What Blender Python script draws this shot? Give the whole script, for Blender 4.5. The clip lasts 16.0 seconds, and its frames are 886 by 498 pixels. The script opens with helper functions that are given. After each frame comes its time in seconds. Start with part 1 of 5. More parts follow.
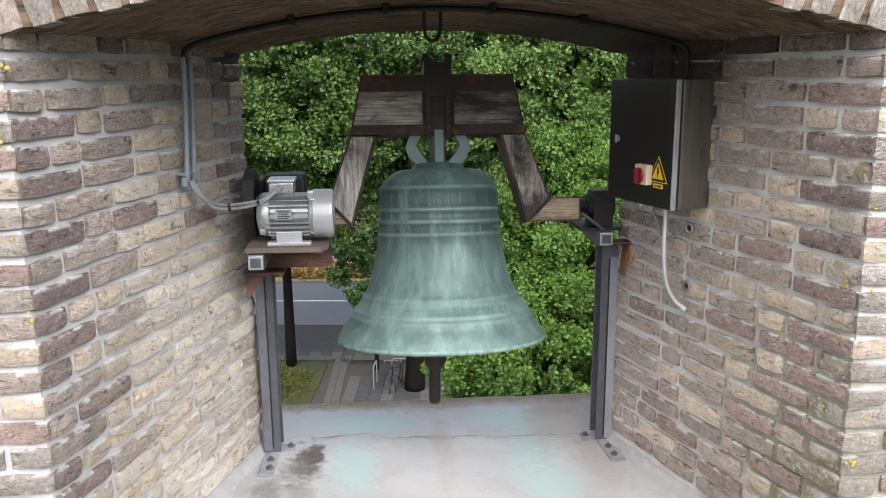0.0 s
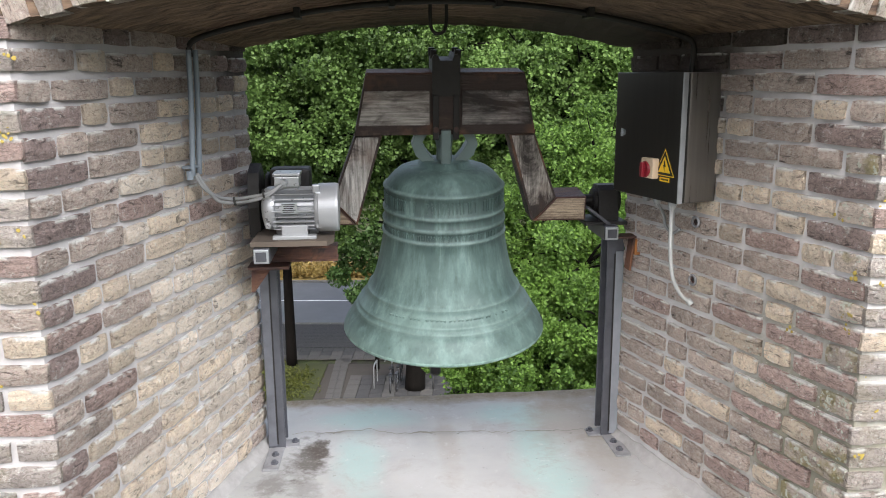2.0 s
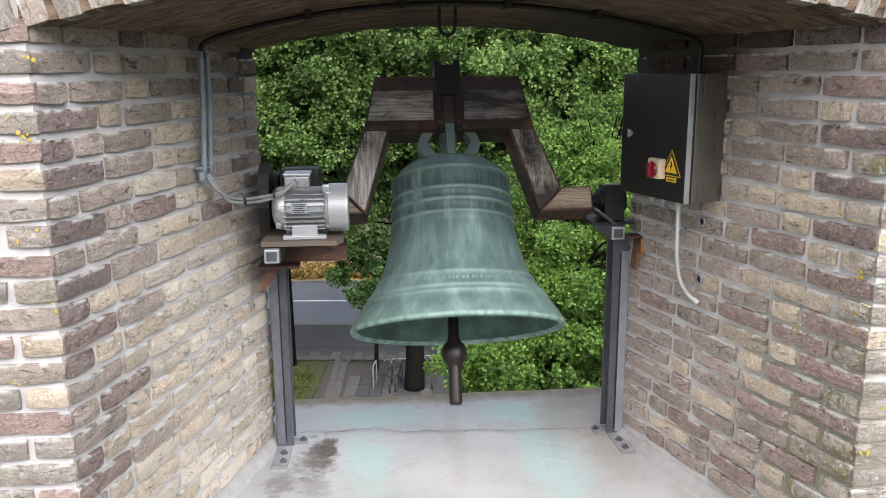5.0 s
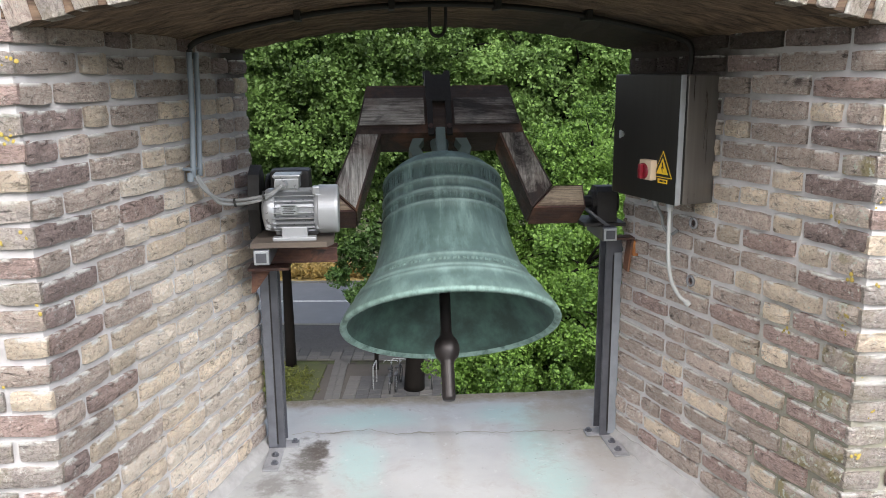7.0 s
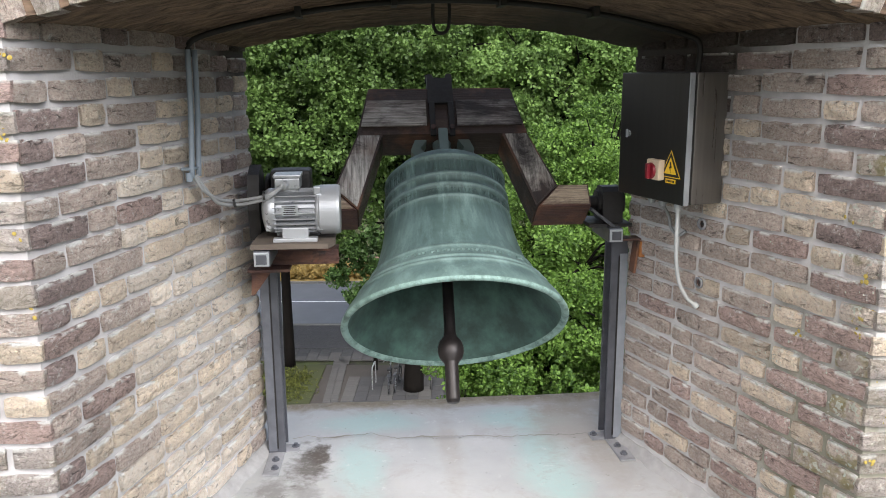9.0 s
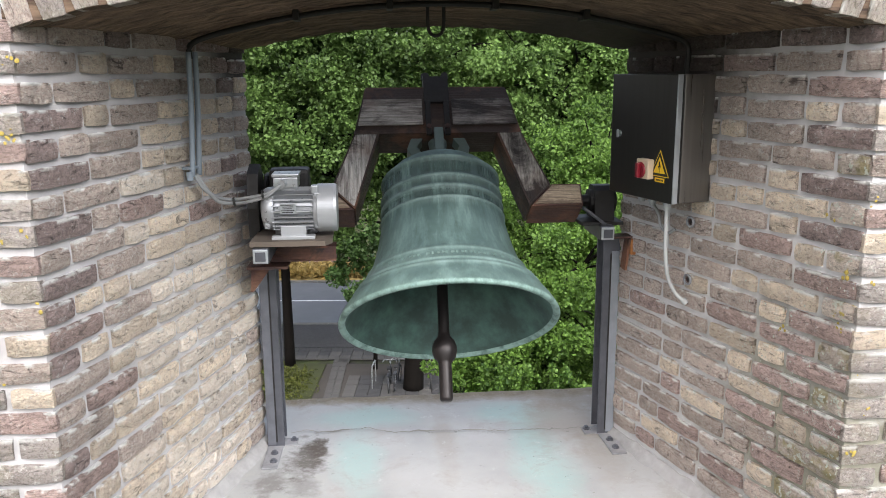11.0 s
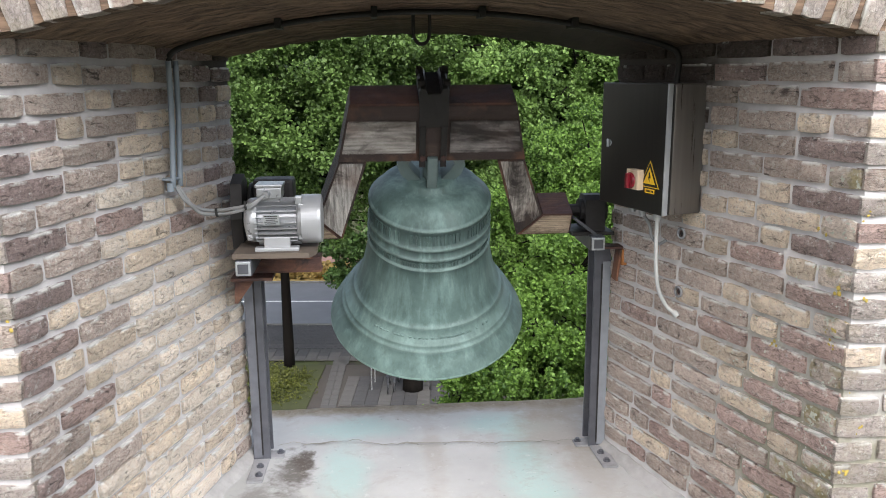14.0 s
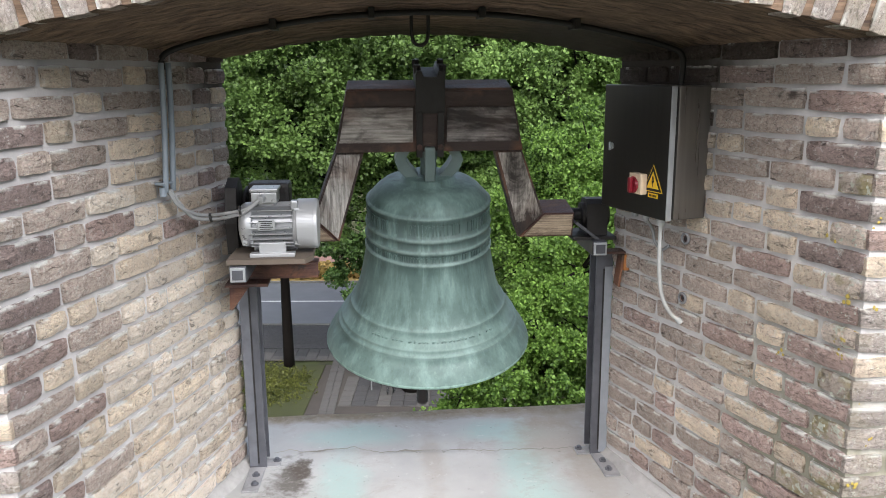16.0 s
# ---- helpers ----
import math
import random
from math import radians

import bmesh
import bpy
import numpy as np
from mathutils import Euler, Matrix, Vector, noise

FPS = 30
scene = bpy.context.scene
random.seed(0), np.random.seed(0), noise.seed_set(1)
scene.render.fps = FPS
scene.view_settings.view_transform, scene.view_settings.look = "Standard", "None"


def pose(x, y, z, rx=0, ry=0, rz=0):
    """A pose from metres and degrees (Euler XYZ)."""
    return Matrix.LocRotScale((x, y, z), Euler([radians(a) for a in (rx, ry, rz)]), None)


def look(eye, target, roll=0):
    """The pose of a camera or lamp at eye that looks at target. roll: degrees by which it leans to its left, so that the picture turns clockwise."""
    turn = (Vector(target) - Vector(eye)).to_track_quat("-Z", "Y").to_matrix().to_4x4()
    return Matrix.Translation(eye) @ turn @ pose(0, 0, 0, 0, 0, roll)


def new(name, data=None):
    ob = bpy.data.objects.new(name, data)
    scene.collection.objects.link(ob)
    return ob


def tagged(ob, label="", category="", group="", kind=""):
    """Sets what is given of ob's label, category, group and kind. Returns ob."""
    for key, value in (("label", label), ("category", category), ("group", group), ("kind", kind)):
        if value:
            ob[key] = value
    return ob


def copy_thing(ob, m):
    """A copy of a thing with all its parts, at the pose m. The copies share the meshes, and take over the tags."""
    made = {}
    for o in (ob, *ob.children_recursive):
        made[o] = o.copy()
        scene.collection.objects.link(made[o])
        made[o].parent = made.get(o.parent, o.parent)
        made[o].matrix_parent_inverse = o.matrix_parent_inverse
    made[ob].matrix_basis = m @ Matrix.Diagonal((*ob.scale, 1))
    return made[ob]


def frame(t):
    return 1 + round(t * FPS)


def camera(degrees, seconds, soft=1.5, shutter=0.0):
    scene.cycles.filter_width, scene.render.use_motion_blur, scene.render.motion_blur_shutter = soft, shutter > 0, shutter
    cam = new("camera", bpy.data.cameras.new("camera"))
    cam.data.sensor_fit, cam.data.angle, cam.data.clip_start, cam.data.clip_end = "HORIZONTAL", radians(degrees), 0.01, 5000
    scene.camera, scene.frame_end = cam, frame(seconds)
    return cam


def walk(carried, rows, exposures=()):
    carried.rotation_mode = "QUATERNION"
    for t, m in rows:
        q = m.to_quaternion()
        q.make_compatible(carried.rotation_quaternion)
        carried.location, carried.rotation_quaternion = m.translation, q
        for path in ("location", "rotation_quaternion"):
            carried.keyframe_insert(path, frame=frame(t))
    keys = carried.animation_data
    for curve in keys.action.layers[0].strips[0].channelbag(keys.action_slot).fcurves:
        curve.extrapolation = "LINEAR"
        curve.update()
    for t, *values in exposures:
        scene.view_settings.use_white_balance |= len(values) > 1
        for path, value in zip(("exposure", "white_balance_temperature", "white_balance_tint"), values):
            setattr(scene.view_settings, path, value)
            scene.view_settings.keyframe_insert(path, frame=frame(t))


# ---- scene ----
cam = camera(57.8, 16.0, soft=0.9, shutter=0.4)
PATH = [
    (0, (-0.2, -1.797, 1.317), (-0.036, 0.149, 0.887), -0.4),
    (0.5, (-0.207, -1.827, 1.316), (-0.044, 0.119, 0.886), -0.4),
    (1, (-0.195, -1.829, 1.307), (-0.033, 0.117, 0.877), -0.4),
    (1.5, (-0.187, -1.799, 1.3), (-0.025, 0.147, 0.87), -0.4),
    (2, (-0.218, -1.793, 1.297), (-0.054, 0.153, 0.867), -0.4),
    (2.5, (-0.256, -1.801, 1.302), (-0.089, 0.145, 0.872), -0.4),
    (3, (-0.261, -1.803, 1.3), (-0.093, 0.143, 0.87), -0.4),
    (3.5, (-0.264, -1.811, 1.296), (-0.095, 0.135, 0.867), -0.3),
    (4, (-0.26, -1.813, 1.297), (-0.092, 0.133, 0.867), -0.4),
    (6.5, (-0.233, -1.816, 1.303), (-0.065, 0.13, 0.875), -0.4),
    (7, (-0.219, -1.805, 1.302), (-0.053, 0.142, 0.873), -0.4),
    (7.5, (-0.209, -1.792, 1.302), (-0.043, 0.155, 0.873), -0.4),
    (8, (-0.214, -1.769, 1.295), (-0.048, 0.178, 0.867), -0.4),
    (8.5, (-0.228, -1.757, 1.292), (-0.059, 0.189, 0.863), -0.4),
    (9, (-0.23, -1.757, 1.295), (-0.061, 0.189, 0.867), -0.4),
    (11.5, (-0.213, -1.825, 1.307), (-0.045, 0.121, 0.877), -0.4),
    (12, (-0.2, -1.787, 1.318), (-0.033, 0.159, 0.888), -0.4),
    (12.5, (-0.172, -1.753, 1.315), (-0.005, 0.193, 0.885), -0.4),
    (13, (-0.172, -1.753, 1.324), (-0.004, 0.193, 0.894), -0.4),
    (13.5, (-0.183, -1.779, 1.331), (-0.016, 0.166, 0.899), -0.4),
    (14, (-0.169, -1.77, 1.328), (-0.002, 0.176, 0.898), -0.4),
    (14.5, (-0.151, -1.749, 1.325), (0.016, 0.197, 0.895), -0.4),
    (15, (-0.144, -1.739, 1.325), (0.023, 0.207, 0.894), -0.4),
    (15.5, (-0.151, -1.723, 1.336), (0.016, 0.223, 0.905), -0.4),
    (16, (-0.161, -1.716, 1.335), (0.006, 0.229, 0.904), -0.4),
]
walk(cam, [(t, look(e, g, r)) for t, e, g, r in PATH], [(0, 1.11), (13, 1.11), (15, 1.18), (16, 1.18)])

# ---- world and light: a bright overcast day ----
world = bpy.data.worlds.new("overcast")
scene.world = world
world.use_nodes = True
wn = world.node_tree
wn.nodes.clear()
sky = wn.nodes.new("ShaderNodeTexSky")
sky.sky_type, sky.sun_disc = "NISHITA", False
sky.sun_elevation, sky.sun_rotation = radians(52), radians(200)
sky.air_density, sky.dust_density, sky.ozone_density = 1.0, 4.0, 1.0
soft_sky = wn.nodes.new("ShaderNodeHueSaturation")
soft_sky.inputs["Saturation"].default_value = 0.60
bg = wn.nodes.new("ShaderNodeBackground")
bg.inputs["Strength"].default_value = 0.15
wout = wn.nodes.new("ShaderNodeOutputWorld")
wn.links.new(sky.outputs[0], soft_sky.inputs["Color"])
wn.links.new(soft_sky.outputs[0], bg.inputs["Color"])
wn.links.new(bg.outputs[0], wout.inputs["Surface"])

sun_data = bpy.data.lights.new("sun", "SUN")
sun_data.energy, sun_data.angle, sun_data.color = 2.0, radians(35), (1.0, 0.985, 0.97)
sun = new("sun", sun_data)
sun.matrix_world = look((10, -16.5, 14), (0, 0, 0))
scene.view_settings.exposure = 1.11


# ---- materials ----
class Mat:
    """A procedural material with short calls for its nodes."""

    def __init__(self, name, rough=0.8, metal=0.0, scale=(1, 1, 1), space="Object"):
        self.m = bpy.data.materials.new(name)
        self.m.use_nodes = True
        self.nt = self.m.node_tree
        self.bsdf = self.nt.nodes["Principled BSDF"]
        self.bsdf.inputs["Roughness"].default_value = rough
        self.bsdf.inputs["Metallic"].default_value = metal
        tc = self.nt.nodes.new("ShaderNodeTexCoord")
        mp = self.nt.nodes.new("ShaderNodeMapping")
        mp.inputs["Scale"].default_value = scale
        self.link(tc.outputs[space], mp.inputs[0])
        self.co = mp.outputs[0]

    def link(self, a, b):
        self.nt.links.new(a, b)

    def noise(self, scale, detail=5, rough=0.6, co=None, stretch=None, distort=0.0):
        n = self.nt.nodes.new("ShaderNodeTexNoise")
        n.inputs["Scale"].default_value = scale
        n.inputs["Detail"].default_value = detail
        n.inputs["Roughness"].default_value = rough
        n.inputs["Distortion"].default_value = distort
        co = co or self.co
        if stretch:
            mp = self.nt.nodes.new("ShaderNodeMapping")
            mp.inputs["Scale"].default_value = stretch
            self.link(co, mp.inputs[0])
            co = mp.outputs[0]
        self.link(co, n.inputs["Vector"])
        return n.outputs[0]

    def shifted(self, amount=37.0):
        """Coordinates moved by the object's own random number."""
        oi = self.nt.nodes.new("ShaderNodeObjectInfo")
        mul = self.nt.nodes.new("ShaderNodeMath")
        mul.operation = "MULTIPLY"
        mul.inputs[1].default_value = amount
        self.link(oi.outputs["Random"], mul.inputs[0])
        add = self.nt.nodes.new("ShaderNodeVectorMath")
        self.link(self.co, add.inputs[0])
        self.link(mul.outputs[0], add.inputs[1])
        self.co = add.outputs[0]
        return oi.outputs["Random"]

    def ramp(self, fac, stops, constant=False):
        r = self.nt.nodes.new("ShaderNodeValToRGB")
        r.color_ramp.interpolation = "CONSTANT" if constant else "LINEAR"
        els = r.color_ramp.elements
        while len(els) < len(stops):
            els.new(0.5)
        for e, (p, c) in zip(els, stops):
            e.position = p
            e.color = (c, c, c, 1) if isinstance(c, (int, float)) else (*c, 1)
        self.link(fac, r.inputs[0])
        return r.outputs[0]

    def mix(self, fac, a, b, mode="MIX"):
        n = self.nt.nodes.new("ShaderNodeMix")
        n.data_type, n.blend_type = "RGBA", mode
        for sock, val in ((n.inputs[0], fac), (n.inputs[6], a), (n.inputs[7], b)):
            if isinstance(val, (int, float)):
                sock.default_value = val
            elif isinstance(val, tuple):
                sock.default_value = (*val, 1)
            else:
                self.link(val, sock)
        return n.outputs[2]

    def color(self, c):
        if isinstance(c, tuple):
            self.bsdf.inputs["Base Color"].default_value = (*c, 1)
        else:
            self.link(c, self.bsdf.inputs["Base Color"])
        return self

    def rough(self, fac, lo, hi):
        self.link(self.ramp(fac, [(0.25, lo), (0.75, hi)]), self.bsdf.inputs["Roughness"])
        return self

    def bump(self, fac, strength=0.5, dist=0.004):
        b = self.nt.nodes.new("ShaderNodeBump")
        b.inputs["Strength"].default_value = strength
        b.inputs["Distance"].default_value = dist
        self.link(fac, b.inputs["Height"])
        prev = self.bsdf.inputs["Normal"]
        if prev.is_linked:
            self.link(prev.links[0].from_socket, b.inputs["Normal"])
        self.link(b.outputs[0], prev)
        return self


def plain(name, col, rough=0.5, metal=0.0, vary=0.25, scale=30, bump=0.15, dist=0.001):
    m = Mat(name, rough, metal)
    n = m.noise(scale)
    big = m.noise(scale / 7, 3)
    dark = tuple(c * (1 - vary) for c in col)
    lite = tuple(min(1, c * (1 + vary)) for c in col)
    m.color(m.mix(m.ramp(big, [(0.35, 0.0), (0.65, 1.0)]), m.mix(n, dark, lite), m.mix(n, col, lite)))
    m.rough(n, max(0.03, rough - 0.12), min(1, rough + 0.12))
    if bump:
        m.bump(n, bump, dist)
    return m.m


def brick_mat(name, base, second, pale=0.5, lichen=0.0, fold=0.6):
    """Hand-moulded brick: folded clay with crease shade painted in, sandy grain and lime on its upper arris."""
    m = Mat(name, 0.92)
    own = m.co
    rnd = m.shifted()
    big = m.noise(16, 5, 0.65)
    fine = m.noise(130, 6, 0.75)
    cleft = m.noise(22, 8, 0.70, stretch=(0.8, 1, 1.9), distort=1.2)
    crease = m.noise(13, 6, 0.65, stretch=(0.7, 1, 2.5), distort=2.4)
    c = m.mix(m.ramp(big, [(0.3, 0.0), (0.7, 1.0)]), base, second)
    c = m.mix(m.ramp(fine, [(0.42, 0.0), (0.62, 0.40)]), c, tuple(min(0.7, v * 1.5) for v in second))
    c = m.mix(m.ramp(fine, [(0.36, 0.6), (0.46, 0.0)]), c, tuple(v * 0.5 for v in second))
    c = m.mix(m.ramp(m.noise(46, 7, 0.85), [(0.56, 0.0), (0.62, pale)]), c, (0.74, 0.72, 0.69))
    # shade inside clefts and creases, put into the colour beside the bump
    c = m.mix(m.ramp(cleft, [(0.34, 0.9), (0.44, 0.0)]), c, tuple(v * 0.22 for v in base))
    c = m.mix(m.ramp(crease, [(0.455, 0.0), (0.485, fold), (0.515, 0.0)]), c, tuple(v * 0.25 for v in base))
    hsv = m.nt.nodes.new("ShaderNodeHueSaturation")
    m.link(m.ramp(rnd, [(0.0, 0.80), (1.0, 1.20)]), hsv.inputs["Value"])
    m.link(c, hsv.inputs["Color"])
    c = hsv.outputs[0]
    sepz = m.nt.nodes.new("ShaderNodeSeparateXYZ")
    m.link(own, sepz.inputs[0])
    arris = m.nt.nodes.new("ShaderNodeMapRange")
    arris.inputs["From Min"].default_value, arris.inputs["From Max"].default_value = 0.0395, 0.0465
    m.link(sepz.outputs[2], arris.inputs[0])
    limed = m.mix(m.ramp(m.noise(14, 4, 0.6), [(0.49, 0.0), (0.56, 1.0)]), (0, 0, 0), arris.outputs[0])
    c = m.mix(limed, c, (0.78, 0.77, 0.75))
    if lichen:
        spots = m.noise(60, 3, 0.5)
        c = m.mix(m.ramp(m.noise(11, 4, 0.6), [(0.47, 0.0), (0.58, lichen * 0.8)]), c, (0.27, 0.235, 0.09))
        c = m.mix(m.ramp(spots, [(0.60, 0.0), (0.63, lichen)]), c, (0.58, 0.60, 0.52))
        c = m.mix(m.ramp(m.noise(19, 3, 0.5), [(0.69, 0.0), (0.72, lichen)]), c, (0.50, 0.38, 0.07))
    m.color(c)
    m.bump(cleft, 1.0, 0.030).bump(crease, 0.9, 0.012).bump(fine, 1.0, 0.005)
    return m.m


BRICKS = {
    "cream": brick_mat("cream_brick", (0.87, 0.755, 0.63), (0.76, 0.64, 0.53), 0.5, 0.0, 0.10),
    "buff": brick_mat("buff_brick", (0.82, 0.67, 0.52), (0.57, 0.455, 0.375), 0.6, 0.0, 0.25),
    "brown": brick_mat("brown_brick", (0.39, 0.302, 0.268), (0.58, 0.458, 0.402), 0.7, 0.0, 0.4),
    "dark": brick_mat("dark_brick", (0.24, 0.182, 0.172), (0.36, 0.275, 0.258), 0.6, 0.0, 0.4),
    "red": brick_mat("red_brick", (0.49, 0.358, 0.320), (0.41, 0.305, 0.280), 0.6, 0.0, 0.7),
    "mossy": brick_mat("mossy_brick", (0.62, 0.52, 0.45), (0.50, 0.42, 0.365), 0.7, 0.95, 0.4),
    "white": brick_mat("weathered_brick", (0.51, 0.455, 0.42), (0.39, 0.335, 0.312), 0.9, 0.25, 0.5),
    # upper bricks: dirt plus the arch's shade, both put into the colour
    "soot_shade": brick_mat("soot_shade_brick", (0.075, 0.058, 0.053), (0.11, 0.086, 0.078), 0.15, 0.0, 0.5),
}


def darken_round(m, c, centre, radius):
    """Darkens a colour round a place, with a ragged edge."""
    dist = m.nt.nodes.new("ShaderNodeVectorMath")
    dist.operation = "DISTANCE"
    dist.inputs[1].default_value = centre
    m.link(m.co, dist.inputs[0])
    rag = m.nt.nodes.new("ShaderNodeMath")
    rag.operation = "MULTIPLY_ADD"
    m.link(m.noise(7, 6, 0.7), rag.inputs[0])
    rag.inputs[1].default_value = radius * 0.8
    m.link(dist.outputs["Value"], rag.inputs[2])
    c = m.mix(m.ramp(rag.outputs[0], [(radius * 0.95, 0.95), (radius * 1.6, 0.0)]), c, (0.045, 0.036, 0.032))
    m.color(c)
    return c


mm = Mat("grey_mortar", 0.95)
_n = mm.noise(12, 5)
_f = mm.noise(160, 4, 0.7)
_c = mm.mix(mm.ramp(_n, [(0.3, 0.0), (0.7, 1.0)]), (0.40, 0.385, 0.390), (0.51, 0.492, 0.496))
# upper back corner: dirt and arch shade painted into the mortar
darken_round(mm, _c, (-0.62, 0.98, 1.40), 0.20)
mm.bump(_n, 0.6, 0.01).bump(_f, 0.8, 0.004)
MORTAR = mm.m
mm = Mat("mossy_mortar", 0.95)
_n = mm.noise(12, 5)
_f = mm.noise(160, 4, 0.7)
_c = mm.mix(mm.ramp(_n, [(0.3, 0.0), (0.7, 1.0)]), (0.48, 0.466, 0.470), (0.61, 0.594, 0.598))
_z = mm.nt.nodes.new("ShaderNodeVectorMath")
_z.operation = "DISTANCE"
_z.inputs[1].default_value = (0.93, 0.12, 0.25)
mm.link(mm.co, _z.inputs[0])
_w = mm.nt.nodes.new("ShaderNodeMath")
_w.operation = "MULTIPLY_ADD"
mm.link(mm.noise(8, 6, 0.7), _w.inputs[0])
_w.inputs[1].default_value = 0.9
mm.link(_z.outputs["Value"], _w.inputs[2])
_c = mm.mix(mm.ramp(_w.outputs[0], [(0.62, 0.85), (1.0, 0.0)]), _c, mm.mix(mm.noise(40, 5, 0.7), (0.12, 0.115, 0.07), (0.30, 0.285, 0.21)))
# mortar above the cabinet: dirt and shade put into its colour
darken_round(mm, _c, (0.72, 0.80, 1.36), 0.42)
mm.bump(_n, 0.6, 0.01).bump(_f, 0.8, 0.004)
MOSSY_MORTAR = mm.m

mm = Mat("plain_brickwork", 0.95, space="Object")
bt = mm.nt.nodes.new("ShaderNodeTexBrick")
bt.inputs["Scale"].default_value = 1.0
bt.inputs["Brick Width"].default_value, bt.inputs["Row Height"].default_value = 0.235, 0.0625
bt.inputs["Mortar Size"].default_value = 0.007
bt.inputs["Color1"].default_value = (0.36, 0.29, 0.23, 1)
bt.inputs["Color2"].default_value = (0.22, 0.16, 0.14, 1)
bt.inputs["Mortar"].default_value = (0.36, 0.35, 0.33, 1)
sep = mm.nt.nodes.new("ShaderNodeSeparateXYZ")
com = mm.nt.nodes.new("ShaderNodeCombineXYZ")
sm = mm.nt.nodes.new("ShaderNodeMath")
mm.link(mm.co, sep.inputs[0])
mm.link(sep.outputs[0], sm.inputs[0])
mm.link(sep.outputs[1], sm.inputs[1])
mm.link(sm.outputs[0], com.inputs[0])
mm.link(sep.outputs[2], com.inputs[1])
mm.link(com.outputs[0], bt.inputs["Vector"])
mm.color(bt.outputs[0])
mm.bump(bt.outputs["Fac"], 0.5, -0.006)
BRICKWORK = mm.m

# pale painted slab with green copper stains, brown runs and grime
mm = Mat("stained_slab", 0.7)


def spot(m, cx, cy, rx, ry, rag=0.55, scale=6.0):
    """A ragged patch round a place of the slab: 1 in its middle, 0 outside."""
    sub = m.nt.nodes.new("ShaderNodeMapping")
    sub.inputs["Location"].default_value = (-cx / rx, -cy / ry, 0)
    sub.inputs["Scale"].default_value = (1 / rx, 1 / ry, 0)
    m.link(m.co, sub.inputs[0])
    ln = m.nt.nodes.new("ShaderNodeVectorMath")
    ln.operation = "LENGTH"
    m.link(sub.outputs[0], ln.inputs[0])
    wob = m.nt.nodes.new("ShaderNodeMath")
    wob.operation = "MULTIPLY_ADD"
    m.link(m.noise(scale, 6, 0.65), wob.inputs[0])
    wob.inputs[1].default_value = rag * 2
    m.link(ln.outputs["Value"], wob.inputs[2])
    sink = m.nt.nodes.new("ShaderNodeMath")
    sink.operation = "SUBTRACT"
    m.link(wob.outputs[0], sink.inputs[0])
    sink.inputs[1].default_value = rag
    return m.ramp(sink.outputs[0], [(0.35, 1.0), (0.90, 0.0)])


grain = mm.noise(60, 6, 0.7)
cloud = mm.noise(2.6, 5, 0.6)
c = mm.mix(mm.ramp(cloud, [(0.35, 0.0), (0.65, 1.0)]), (0.31, 0.315, 0.318), (0.40, 0.405, 0.412))
c = mm.mix(mm.ramp(mm.noise(9, 6, 0.7), [(0.55, 0.0), (0.72, 0.4)]), c, (0.40, 0.385, 0.36))
for cx, cy, rx, ry in ((-0.27, 1.24, 0.24, 0.12), (0.34, 1.22, 0.22, 0.13), (0.36, 0.80, 0.13, 0.42), (-0.30, 0.86, 0.11, 0.30)):
    c = mm.mix(mm.mix(spot(mm, cx, cy, rx * 1.15, ry * 1.15, 0.5, 5), (0, 0, 0), (0.52, 0.52, 0.52)), c, (0.29, 0.46, 0.44))
for cx, cy, rx, ry, k in ((0.03, 1.00, 0.060, 0.34, 0.42), (0.52, 1.12, 0.22, 0.30, 0.65), (0.20, 1.41, 0.55, 0.075, 0.7), (-0.35, 1.43, 0.45, 0.06, 0.7), (0.62, 1.35, 0.25, 0.16, 0.8), (0.58, 0.85, 0.09, 0.3, 0.4)):
    c = mm.mix(mm.mix(spot(mm, cx, cy, rx * 1.1, ry * 1.1, 0.8, 8), (0, 0, 0), (k, k, k)), c, (0.27, 0.235, 0.195))
for cx, cy, rx, ry, k in ((-0.475, 0.92, 0.10, 0.22, 0.85), (-0.455, 0.97, 0.055, 0.13, 1.0), (-0.60, 0.73, 0.09, 0.14, 0.55), (-0.48, 0.70, 0.08, 0.12, 0.4)):
    c = mm.mix(mm.mix(spot(mm, cx, cy, rx * 0.95, ry * 0.95, 1.0, 20), (0, 0, 0), (k, k, k)), c, (0.075, 0.062, 0.052))
sepf = mm.nt.nodes.new("ShaderNodeSeparateXYZ")
mm.link(mm.co, sepf.inputs[0])
rimw = mm.nt.nodes.new("ShaderNodeMath")
rimw.operation = "MULTIPLY_ADD"
mm.link(mm.noise(7, 6, 0.65), rimw.inputs[0])
rimw.inputs[1].default_value = 0.22
mm.link(sepf.outputs[1], rimw.inputs[2])
scl = mm.nt.nodes.new("ShaderNodeMapRange")
scl.inputs["From Min"].default_value, scl.inputs["From Max"].default_value = 1.455, 1.530
mm.link(rimw.outputs[0], scl.inputs[0])
c = mm.mix(scl.outputs[0], c, mm.mix(mm.noise(18, 5, 0.7), (0.10, 0.080, 0.050), (0.29, 0.235, 0.165)))
c = mm.mix(mm.ramp(mm.noise(34, 4, 0.7), [(0.66, 0.0), (0.71, 0.7)]), c, (0.16, 0.15, 0.13))
c = mm.mix(mm.ramp(mm.noise(5, 8, 0.8, distort=0.5), [(0.53, 0.0), (0.62, 0.5)]), c, (0.30, 0.285, 0.265))
c = mm.mix(mm.ramp(mm.noise(15, 7, 0.8), [(0.60, 0.0), (0.66, 0.45)]), c, (0.50, 0.50, 0.505))
c = mm.mix(mm.ramp(grain, [(0.3, 0.3), (0.5, 0.0)]), c, (0.36, 0.35, 0.33))
